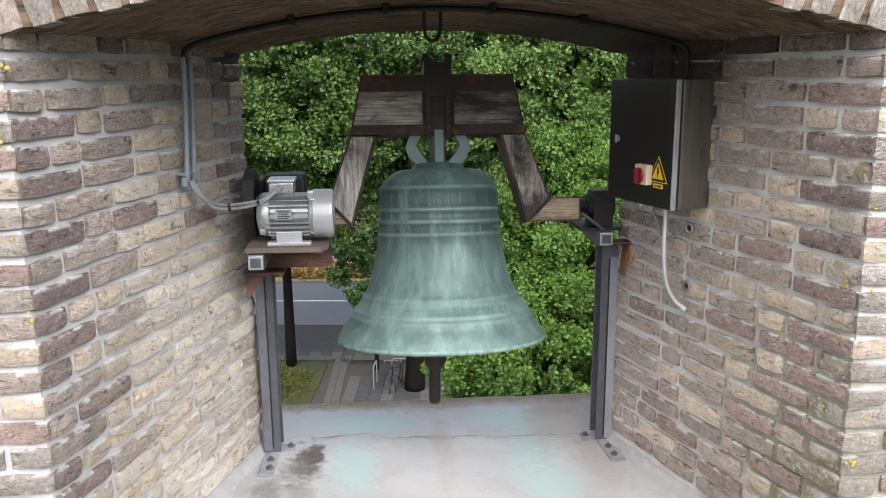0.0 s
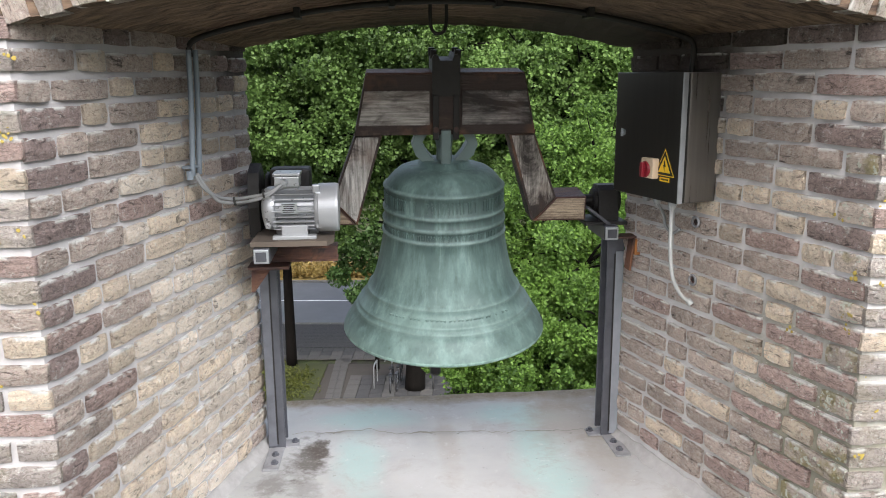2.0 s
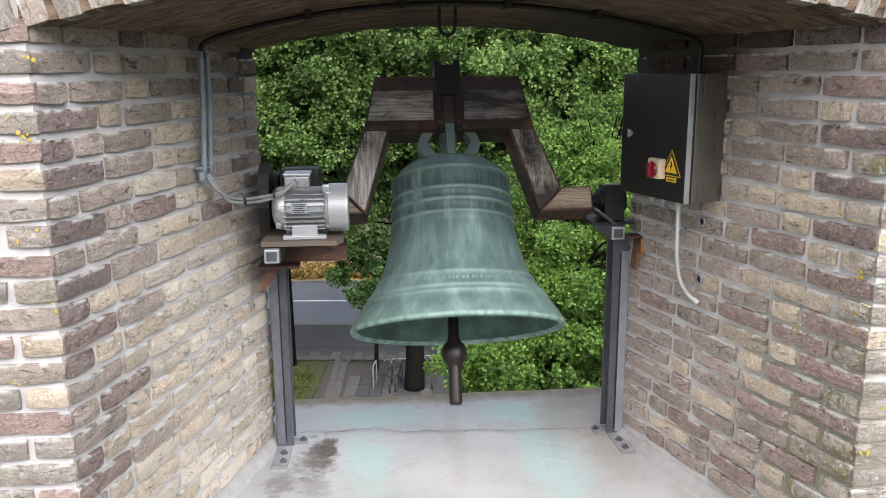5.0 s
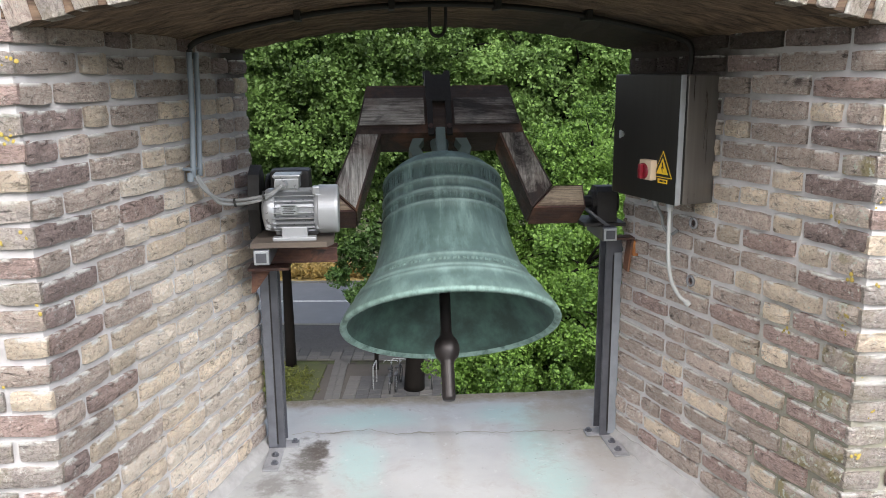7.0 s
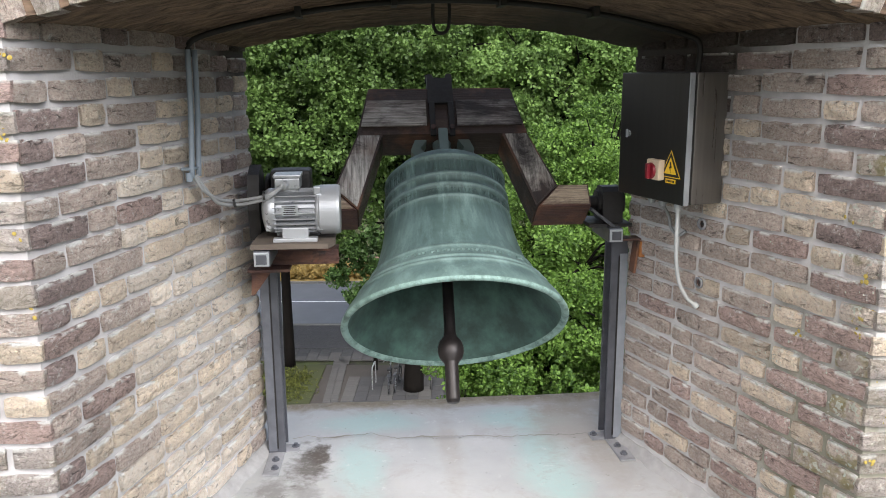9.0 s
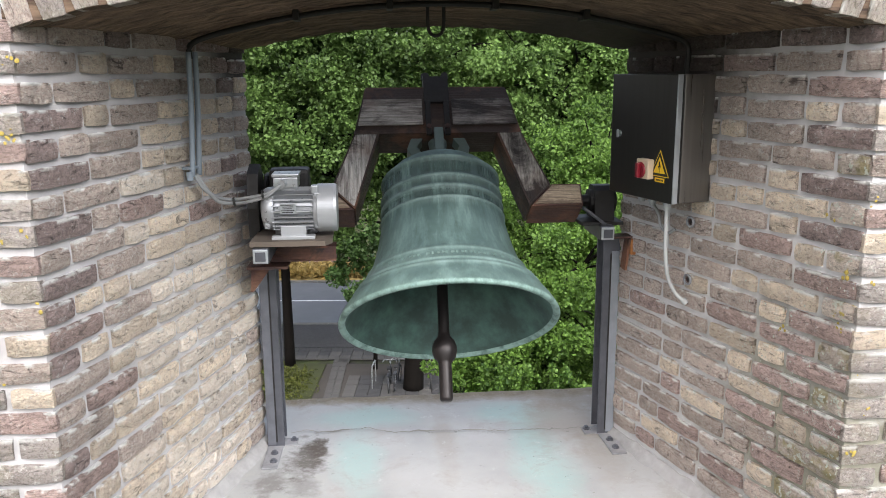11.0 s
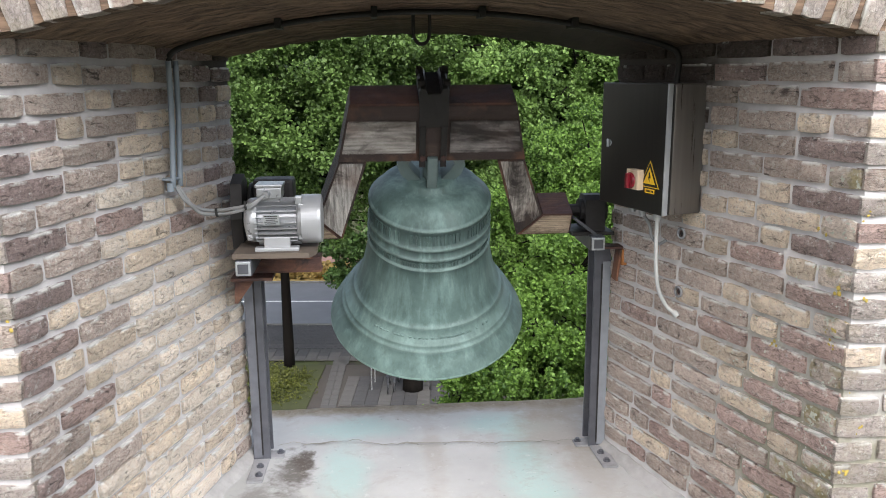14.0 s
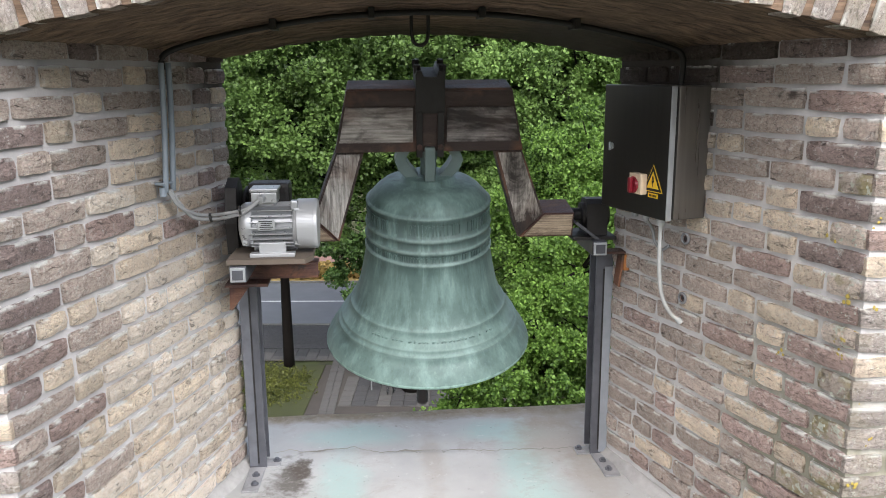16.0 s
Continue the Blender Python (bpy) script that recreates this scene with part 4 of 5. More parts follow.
for yy, zz in ((0.606, 0.834), (0.604, 0.647)):
    eye = tagged(empty("wall_plug"), "empty pipe clip screwed to the brickwork", "clip", "empty pipe clips")
    part("ring", tube([wall_r(yy + 0.015 * math.cos(a), zz + 0.015 * math.sin(a), 0.010) for a in [k * math.tau / 8 for k in range(9)]], 0.0042, 8, 3), SMEARED, eye)
    part("plug", cyl(wall_r(yy, zz, -0.005), wall_r(yy, zz, 0.006), 0.012, seg=12), RUSTY, eye)
    part("screw_hole", cyl(wall_r(yy, zz, 0.004), wall_r(yy, zz, 0.0075), 0.005, seg=8), BLACK, eye)

# ---- conduits on the west jamb and along the arch ----
conduit = tagged(empty("conduit"), "pair of blue grey conduits clipped to the brick jamb", "conduit")
for dy, dn in ((0.0, 0.030), (0.040, 0.028)):
    part("pipe", tube([wall_l(0.640 + dy, 1.365, dn), wall_l(0.634 + dy, 1.20, dn), wall_l(0.615 + dy, 1.005, dn)], 0.0082, 12), CONDUIT, conduit, smooth=True)
part("pipe_end", cyl(wall_l(0.607, 1.02, 0.026), wall_l(0.607, 0.995, 0.026), 0.010, seg=12), CONDUIT, conduit)
for zz in (1.03,):
    part("clip", box((0, 0, 0), (0.030, 0.060, 0.008), Matrix.Translation(wall_l(0.632, zz, 0.018)) @ Matrix.Rotation(-0.30, 4, "Z"), 0.002), CONDUIT, conduit)
feed = tagged(empty("motor_cable"), "pair of grey cables sagging from the conduit to the motor", "cable")
for k, off in enumerate((0.0, 0.012)):
    part("sheath", tube([wall_l(0.622 + off, 1.01, 0.032), wall_l(0.64 + off, 0.965, 0.05), wall_l(0.70, 0.930 - off, 0.06), (-0.665 + off, 0.73, 0.916 - off), (-0.600, 0.70, 0.926 - off), (-0.545, 0.683, 0.940 - off * 0.6), (-0.503, 0.685, 0.966)], 0.0056, 8), FEED, feed, smooth=True)
for pt in ((-0.655, 0.727, 0.909), (-0.560, 0.686, 0.936)):
    part("cable_tie", cyl(Vector(pt) - Vector((0.003, 0, 0)), Vector(pt) + Vector((0.003, 0, 0.001)), 0.014, seg=12), BLACK, feed)
arch_cable = tagged(empty("arch_cable"), "dark conduit running along the arch soffit", "conduit")


def soffit_line(v, u0, u1, n, drop_z=0.016):
    return [soffit_point(u0 + (u1 - u0) * i / n, v) - Vector((0, 0, drop_z)) for i in range(n + 1)]


run = [wall_l(0.645, 1.345, 0.03), wall_l(0.648, 1.385, 0.035)] + soffit_line(0.63, -0.86, 0.90, 12) + [wall_r(0.640, 1.375, 0.03), wall_r(0.640, 1.30, 0.03), wall_r(0.640, 1.28, 0.03)]
part("sleeve", tube(run, 0.0085, 10, 5), SOOT, arch_cable, smooth=True)
part("sleeve", tube([p + Vector((0, 0.05, 0.004)) for p in soffit_line(0.63, -0.80, 0.84, 12)], 0.008, 8, 4), SOOT, arch_cable, smooth=True)
for u in (-0.55, -0.2, 0.2, 0.55):
    p = soffit_point(u, 0.64)
    part("saddle_clip", box(p - Vector((0, 0, 0.012)), (0.018, 0.085, 0.030), bevel=0.002), SOOT, arch_cable)
hook = tagged(empty("ceiling_hook"), "black iron hook under the arch", "hook")
hp = soffit_point(-0.02, 0.70)
part("loop", tube([hp + Vector((-0.024, 0, 0.02)), hp + Vector((-0.024, 0, -0.065)), hp + Vector((-0.012, 0, -0.093)), hp + Vector((0.012, 0, -0.093)), hp + Vector((0.024, 0, -0.065)), hp + Vector((0.024, 0, 0.02))], 0.0055, 8), SOOT, hook)


# ---- street below ----
EYE = Vector((-0.22, -1.80, 0))
TURN = radians(6)


def street(u, v, z=0.0):
    """u along the street, v away from the tower, in metres."""
    return EYE + Vector((u * math.cos(TURN) + v * math.sin(TURN), -u * math.sin(TURN) + v * math.cos(TURN), BASE_Z + z))


ST = Matrix.Translation((EYE.x, EYE.y, BASE_Z)) @ Matrix.Rotation(-TURN, 4, "Z")

# soil: the shade under the trees is put into its dark colour
mm = Mat("tree_shaded_soil_and_grass", 1.0)
g1, g2 = mm.noise(0.8, 6), mm.noise(14, 5, 0.7)
mm.color(mm.mix(mm.ramp(g1, [(0.4, 0.0), (0.6, 1.0)]), mm.mix(g2, (0.014, 0.012, 0.011), (0.030, 0.026, 0.023)), mm.mix(g2, (0.03, 0.045, 0.012), (0.06, 0.075, 0.02))))
SOIL = mm.m
mm = Mat("wet_asphalt", 0.55)
g1, g2 = mm.noise(0.5, 5), mm.noise(40, 4, 0.7)
mm.color(mm.mix(mm.ramp(g1, [(0.3, 0.0), (0.7, 1.0)]), mm.mix(g2, (0.070, 0.076, 0.088), (0.10, 0.105, 0.118)), mm.mix(g2, (0.09, 0.096, 0.108), (0.13, 0.137, 0.146)))).rough(g1, 0.4, 0.7)
ASPHALT = mm.m
# pavers and lawn are coloured darker to stand for tree shade
PAVER = plain("grey_paver", (0.038, 0.037, 0.038), 0.8, 0, 0.3, 6)
PAVER_LIGHT = plain("light_paver", (0.066, 0.063, 0.060), 0.8, 0, 0.25, 6)
GRAVEL = plain("dark_gravel", (0.040, 0.034, 0.030), 0.95, 0, 0.5, 9)
KERB = plain("kerb_stone", (0.13, 0.13, 0.128), 0.85, 0, 0.2, 8)
WHITE_LINE = plain("road_marking", (0.62, 0.63, 0.63), 0.7, 0, 0.15, 5)
STRAW = plain("dry_grass", (0.24, 0.175, 0.06), 1.0, 0, 0.4, 3)
LAWN = plain("mossy_grass", (0.030, 0.036, 0.008), 1.0, 0, 0.45, 3)
REDPATH = plain("red_cycle_path", (0.20, 0.115, 0.095), 0.9, 0, 0.2, 3)

bm = bmesh.new()
bmesh.ops.create_grid(bm, x_segments=20, y_segments=20, size=900, matrix=Matrix.Translation((0, 0, BASE_Z - 0.05)))
ground = tagged(part("ground", bm, SOIL), "soil and rough grass around the tower, tree shade painted in", "ground", kind="structure")


def strip_of(name, v0, v1, top, mat, label, cat, u0=-260, u1=260, thick=0.3):
    return tagged(part(name, box(((u0 + u1) / 2, (v0 + v1) / 2, top - thick / 2), (u1 - u0, v1 - v0, thick), ST, 0), mat), label, cat, kind="structure")


road = strip_of("road", 38.7, 46.9, 0.0, ASPHALT, "grey damp asphalt road with a white centre line", "road")
parking = strip_of("parking_strip", 35.0, 38.65, 0.02, PAVER, "grey block paved parking strip beside the road", "parking")
verge = strip_of("grass_verge", 47.3, 50.6, 0.05, STRAW, "dry yellow grass verge beyond the road", "verge")
cycle = strip_of("cycle_path", 50.7, 54.0, 0.04, REDPATH, "reddish cycle path beyond the verge", "path")
field = strip_of("far_verge", 54.1, 90.0, 0.03, LAWN, "rough grass beyond the cycle path", "grass")
pavement = strip_of("pavement", 26.0, 33.0, 0.02, GRAVEL, "dark gravel strip under the street trees", "pavement")
part("centre_line", box((0, 43.0, 0.006), (520, 0.14, 0.006), ST, 0), WHITE_LINE, road)
for v, h in ((38.67, 0.04), (46.95, 0.06)):
    for k in range(26):
        part("kerb_stone", box((-14 + k, v + (0.08 if v > 40 else 0), h / 2), (0.98, 0.14, h + 0.1), ST, 0.01), KERB, road)
lawn = tagged(part("lawn", box((-9.2, 30.2, 0.03), (7.0, 5.4, 0.08), ST, 0.02), LAWN), "small mossy lawn beside the pavement", "lawn", kind="structure")
# rows of pavers, shared mesh
paver_mesh = part("paver", box((0, 0, 0), (0.48, 0.48, 0.06), bevel=0.008), PAVER_LIGHT, pavement)
paver_data = paver_mesh.data
paver_mesh.matrix_basis = ST @ Matrix.Translation((-5.0, 33.3, 0.03))


def paver(u, v, sx=1.0, sy=1.0, mat=None):
    ob = new("paver", paver_data)
    ob.parent = pavement
    ob.matrix_basis = ST @ Matrix.Translation((u, v, 0.03)) @ Matrix.Diagonal((sx, sy, 1, 1))
    if mat:
        ob.material_slots[0].link = "OBJECT"
        ob.material_slots[0].material = mat


for i in range(26):
    paver(-12 + i * 0.5, 33.75)
    paver(-12 + i * 0.5, 34.25, mat=None if i % 2 else PAVER)
    paver(-12 + i * 0.5, 34.75, mat=PAVER)
for j in range(14):
    for i in range(2):
        paver(-5.30 + i * 0.30 + j * 0.025, 33.35 - j * 0.5, 0.6)
for j in range(6):
    for i in range(11):
        paver(-4.3 + i * 0.5, 31.3 - j * 0.5, mat=PAVER if (i * 7 + j * 3) % 3 else None)

# block rows on the parking strip: many, joined
bm = bmesh.new()
for j in range(16):
    for i in range(75):
        v = 35.2 + j * 0.215
        add_box(bm, (-13 + i * 0.22 + (0.11 if j % 2 else 0), v, 0.03), (0.205, 0.20, 0.03), ST)
tagged(part("block_paving", bm, PAVER, parking), kind="stuff")

# ---- trees ----
def leaf_mat(name, lo, hi):
    m = Mat(name, 0.55, space="Object")
    geo = m.nt.nodes.new("ShaderNodeNewGeometry")
    col = m.mix(m.ramp(geo.outputs["Random Per Island"], [(0.0, 0.0), (1.0, 1.0)]), lo, hi)
    big = m.noise(0.9, 3)
    col = m.mix(m.ramp(big, [(0.4, 0.0), (0.62, 0.55)]), col, tuple(c * 1.35 for c in hi))
    m.color(col)
    m.bsdf.inputs["Specular IOR Level"].default_value = 0.35
    tr = m.nt.nodes.new("ShaderNodeBsdfTranslucent")
    m.link(col, tr.inputs["Color"])
    mx = m.nt.nodes.new("ShaderNodeMixShader")
    mx.inputs[0].default_value = 0.30
    out = m.nt.nodes["Material Output"]
    m.link(m.bsdf.outputs[0], mx.inputs[1])
    m.link(tr.outputs[0], mx.inputs[2])
    m.link(mx.outputs[0], out.inputs["Surface"])
    return m.m


LEAF = leaf_mat("oak_leaf", (0.022, 0.052, 0.011), (0.162, 0.268, 0.068))
LEAF_BRIGHT = leaf_mat("young_oak_leaf", (0.024, 0.062, 0.010), (0.138, 0.245, 0.044))
LEAF_DEEP = leaf_mat("deep_green_oak_leaf", (0.015, 0.038, 0.007), (0.105, 0.178, 0.043))
LEAF_DARK = leaf_mat("shaded_leaf", (0.014, 0.036, 0.008), (0.062, 0.118, 0.029))
BARK = plain("dark_bark", (0.006, 0.005, 0.0042), 0.95, 0, 0.45, 14, 0.8, 0.02)
BARK.node_tree.nodes["Principled BSDF"].inputs["Specular IOR Level"].default_value = 0.1


def crown_mesh(name, blobs, count, size, seed, mat, clump=True):
    """Sprays of small lobed leaves scattered through overlapping clumps."""
    rng = np.random.default_rng(seed)
    blobs = np.array(blobs, float)
    if clump:
        kids = 30
        d = rng.normal(size=(len(blobs) * kids, 3))
        d /= np.linalg.norm(d, axis=1)[:, None]
        big = np.repeat(blobs, kids, 0)
        cen = big[:, :3] + d * big[:, 3:6] * rng.uniform(0.45, 1.0, len(big))[:, None]
        blobs = np.concatenate([cen, big[:, 3:6] * rng.uniform(0.15, 0.33, len(big))[:, None] * np.array([1.15, 1.15, 0.8])], 1)
    vol = blobs[:, 3] * blobs[:, 4] * blobs[:, 5]
    sprays = count // 7
    which = rng.choice(len(blobs), sprays, p=vol ** 0.75 / (vol ** 0.75).sum())
    d = rng.normal(size=(sprays, 3))
    d /= np.linalg.norm(d, axis=1)[:, None]
    rad = rng.uniform(0.25, 1.0, sprays) ** 0.55 * (1 + 0.12 * rng.normal(size=sprays))
    cen = blobs[which, :3] + d * rad[:, None] * blobs[which, 3:6]
    out_dir = d * 0.8 + np.array([0, 0, 0.35]) + 0.5 * rng.normal(size=(sprays, 3))
    out_dir /= np.linalg.norm(out_dir, axis=1)[:, None]
    ctr = np.repeat(cen, 7, 0)
    n = len(ctr)
    way = np.repeat(out_dir, 7, 0) * 0.55 + 0.75 * rng.normal(size=(n, 3))
    way /= np.linalg.norm(way, axis=1)[:, None]
    base = ctr + way * size * 0.25
    nrm = rng.normal(size=(n, 3)) * 0.75 + np.array([0, -0.35, 0.9])
    side = np.cross(way, nrm)
    side /= np.linalg.norm(side, axis=1)[:, None] + 1e-9
    nn = np.cross(side, way)
    L = size * rng.uniform(0.75, 1.3, n)[:, None]
    W = L * 0.34
    p0 = base
    p1 = base + way * L * 0.35 + side * W * 0.55 + nn * L * 0.05
    p2 = base + way * L * 0.72 + side * W + nn * L * 0.02
    p3 = base + way * L * 1.0 - nn * L * 0.08
    p4 = base + way * L * 0.72 - side * W + nn * L * 0.02
    p5 = base + way * L * 0.35 - side * W * 0.55 + nn * L * 0.05
    verts = np.stack([p0, p1, p2, p3, p4, p5], 1).reshape(-1, 3)
    me = bpy.data.meshes.new(name)
    me.vertices.add(len(verts))
    me.vertices.foreach_set("co", verts.ravel())
    idx = np.arange(n)[:, None] * 6
    quads = np.concatenate([idx + np.array([0, 1, 2, 3]), idx + np.array([0, 3, 4, 5])], 1).reshape(-1)
    me.loops.add(len(quads))
    me.loops.foreach_set("vertex_index", quads)
    me.polygons.add(2 * n)
    me.polygons.foreach_set("loop_start", np.arange(0, 8 * n, 4))
    me.polygons.foreach_set("loop_total", np.full(2 * n, 4))
    me.update()
    me.validate()
    me.materials.append(mat)
    return me


def tree(name, base, height, trunk_r, blobs, leaves, size, seed, mat, label, fork=0.45):
    rnd = random.Random(seed)
    root = tagged(empty(name), label, "tree", "street trees")
    base = Vector(base)
    top = base + Vector((rnd.uniform(-0.3, 0.3), rnd.uniform(-0.3, 0.3), height))
    mids = [base, base.lerp(top, 0.3) + Vector((rnd.uniform(-.1, .1), rnd.uniform(-.1, .1), 0)), base.lerp(top, 0.65) + Vector((rnd.uniform(-.2, .2), rnd.uniform(-.2, .2), 0)), top]
    part("trunk", add_tube(bmesh.new(), spline(mids, 6), trunk_r, 14, trunk_r * 0.25), BARK, root, smooth=True)
    for b in blobs:
        c = Vector(b[:3])
        s = base.lerp(top, min(0.95, max(fork, (c.z - base.z - b[5]) / height)))
        mid = s.lerp(c, 0.5) + Vector((rnd.uniform(-.3, .3), rnd.uniform(-.3, .3), rnd.uniform(0, .5)))
        bm = add_tube(bmesh.new(), spline([s, mid, c], 5), trunk_r * 0.20, 7, trunk_r * 0.05)
        for _ in range(6):
            d = Vector((rnd.gauss(0, 1), rnd.gauss(0, 1), rnd.gauss(0, 1))).normalized()
            e = c + Vector((d.x * b[3], d.y * b[4], d.z * b[5])) * 0.8
            q = mid.lerp(c, rnd.uniform(0.3, 1))
            add_tube(bm, spline([q, q.lerp(e, 0.5) + Vector((0, 0, 0.1)), e], 3), trunk_r * 0.09, 5, 0.006)
        part("limb", bm, BARK, root)
    ob = new("crown", crown_mesh("crown", blobs, leaves, size, seed, mat))
    ob.parent = root
    return root


def ray_place(px, py, d):
    """A place d metres in front of the middle of the path, by picture position."""
    f = 1420.4
    fwd, right = Vector((0.0834, 0.9733, -0.2142)), Vector((0.9963, -0.0854, 0.0))
    up = right.cross(fwd)
    w = fwd + right * ((px - 784) / f) + up * ((441 - py) / f)
    return Vector((-0.22, -1.80, 1.30)) + w * d


def clumps(spots, jitter, seed):
    rnd = random.Random(seed)
    return [(*ray_place(x + rnd.uniform(-jitter, jitter), y + rnd.uniform(-jitter, jitter), d), r * rnd.uniform(0.9, 1.1), r, r * rnd.uniform(0.75, 0.95)) for x, y, d, r in spots]


def ground_under(p):
    return (p[0], p[1], BASE_Z)


near = clumps([(1000, 560, 9.2, 0.85), (1110, 480, 9.6, 0.9), (930, 640, 9.0, 0.75), (1050, 650, 8.8, 0.8), (1010, 390, 9.8, 0.75), (1100, 330, 10.2, 0.85), (850, 670, 9.3, 0.55), (1180, 600, 9.4, 1.0), (950, 460, 10.2, 0.6), (1090, 240, 10.6, 0.7), (1200, 400, 10.0, 1.0), (960, 760, 9.2, 1.0), (1120, 760, 9.0, 1.0), (990, 300, 10.4, 0.7), (1060, 290, 10.0, 0.8), (960, 380, 10.0, 0.6), (1040, 470, 9.2, 0.8), (1080, 400, 9.4, 0.7)], 15, 1)
tree("oak_tree", ground_under(ray_place(1060, 560, 10.4)), 9.2, 0.22, near, 235000, 0.044, 21, LEAF_BRIGHT, "bright green young oak close behind the tower")
mid_right = clumps([(900, 120, 13.5, 1.3), (1020, 110, 13.5, 1.3), (1120, 170, 13.0, 1.3), (840, 240, 14.0, 1.2), (930, 330, 14.0, 1.2), (1000, 210, 13.6, 1.1), (860, 420, 14.5, 1.2), (1150, 60, 13.5, 1.4), (960, 20, 13.8, 1.4), (1240, 200, 13.0, 1.5), (1015, 130, 12.8, 0.9), (945, 170, 13.0, 0.8), (1080, 110, 12.8, 0.8)], 20, 2)
tree("oak_tree", ground_under(ray_place(960, 300, 14.0)), 13.2, 0.34, mid_right, 140000, 0.066, 22, LEAF, "large green oak behind the tower")
mid_left = clumps([(500, 130, 13.5, 1.2), (600, 110, 13.2, 1.2), (700, 120, 13.5, 1.2), (790, 100, 13.8, 1.2), (540, 230, 13.4, 1.1), (640, 240, 13.6, 1.1), (730, 250, 13.8, 1.1), (470, 300, 14.0, 1.0), (560, 340, 14.5, 1.0), (680, 330, 14.5, 1.0), (430, 60, 13.5, 1.3), (650, 20, 13.6, 1.4), (380, 200, 13.5, 1.3), (800, 330, 14.5, 1.1)], 20, 3)
tree("oak_tree", ground_under(ray_place(800, 300, 14.6)), 13.6, 0.32, mid_left, 150000, 0.068, 23, LEAF_DEEP, "broad green oak over the pavement")
far = clumps([(470, 420, 33, 2.2), (400, 300, 34, 3.0), (560, 300, 34, 3.0), (620, 420, 31, 1.3), (700, 430, 32, 1.6), (600, 200, 35, 3.5), (760, 300, 35, 3.5), (900, 400, 35, 3.5), (1000, 250, 36, 3.5), (480, 150, 36, 3.5), (1050, 480, 34, 3.0), (850, 130, 36, 3.5), (1100, 120, 36, 4.0), (700, 70, 37, 4.0), (950, 560, 33, 2.5)], 20, 4)
tree("lime_tree", street(-7.25, 32.75), 15.0, 0.24, far, 60000, 0.22, 24, LEAF_DARK, "tall street tree with a slim dark trunk")
small = clumps([(640, 520, 30.5, 0.75), (610, 480, 31, 0.6), (660, 570, 30.2, 0.6), (645, 450, 31, 0.9), (600, 430, 31, 0.8), (690, 480, 31, 0.9), (680, 590, 30.3, 0.35)], 6, 6)
tree("young_tree", street(-3.52, 32.4), 6.0, 0.10, small, 9000, 0.14, 25, LEAF_DARK, "small young street tree in dark leaf", 0.3)
BLADE = leaf_mat("lawn_blade", (0.030, 0.040, 0.007), (0.100, 0.110, 0.022))
DRY = leaf_mat("dry_grass_blade", (0.16, 0.11, 0.035), (0.38, 0.28, 0.10))
lc = street(-8.0, 30.6, 0.06)
tuft = new("lawn_grass", crown_mesh("lawn_grass", [(lc.x, lc.y, lc.z, 2.2, 2.4, 0.06), (lc.x - 2.5, lc.y, lc.z, 2.0, 2.4, 0.06)], 24000, 0.09, 55, BLADE, False))
tagged(tuft, "short mossy green grass of the small lawn", "grass", kind="stuff")
vb = [(*street(u, 49.0, 0.15), 1.6, 1.3, 0.30) for u in range(-16, 6, 2)]
tuft = new("verge_grass", crown_mesh("verge_grass", vb, 26000, 0.30, 56, DRY, False))
tagged(tuft, "dry yellow grass standing on the verge", "grass", kind="stuff")
# a belt of woodland closing the distance
belt_blobs = []
rb = random.Random(9)
for k in range(46):
    p = street(-75 + k * 3.4 + rb.uniform(-1, 1), 92 + rb.uniform(-6, 6))
    belt_blobs.append((p.x, p.y, BASE_Z + rb.uniform(4, 9), 4.5, 4.0, rb.uniform(6, 10)))
belt = new("far_wood", crown_mesh("far_wood", belt_blobs, 30000, 0.9, 31, LEAF_DARK, False))
tagged(belt, "dark belt of woodland across the road", "wood", kind="stuff")

old = tagged(empty("old_tree"), "thick dark trunk of an old street tree", "tree", "street trees")
foot = street(-1.78, 30.2)
part("trunk", add_tube(bmesh.new(), spline([foot, foot + Vector((0.05, 0, 2)), foot + Vector((-0.1, 0.1, 5)), foot + Vector((0.1, 0.2, 9))], 6), 0.42, 16, 0.24), BARK, old, smooth=True)
ob = new("crown", crown_mesh("crown", [(foot.x - 1, foot.y + 1, foot.z + 9.5, 2.6, 2.6, 1.8), (foot.x + 2.2, foot.y, foot.z + 8.8, 2.4, 2.4, 1.8), (foot.x + 0.5, foot.y + 1, foot.z + 11.5, 2.6, 2.6, 1.8)], 30000, 0.16, 71, LEAF_DARK))
ob.parent = old

# ---- bicycles and stands ----
TYRE = plain("black_tyre", (0.012, 0.012, 0.013), 0.7)
FRAME = plain("dark_bike_frame", (0.035, 0.038, 0.045), 0.35, 0.4)
SILVER = plain("bike_chrome", (0.45, 0.46, 0.47), 0.3, 0.8)


def ring(c, r, w, seg=28):
    return add_tube(bmesh.new(), [Vector(c) + Vector((r * math.cos(k * math.tau / seg), 0, r * math.sin(k * math.tau / seg))) for k in range(seg + 1)], w, 6)


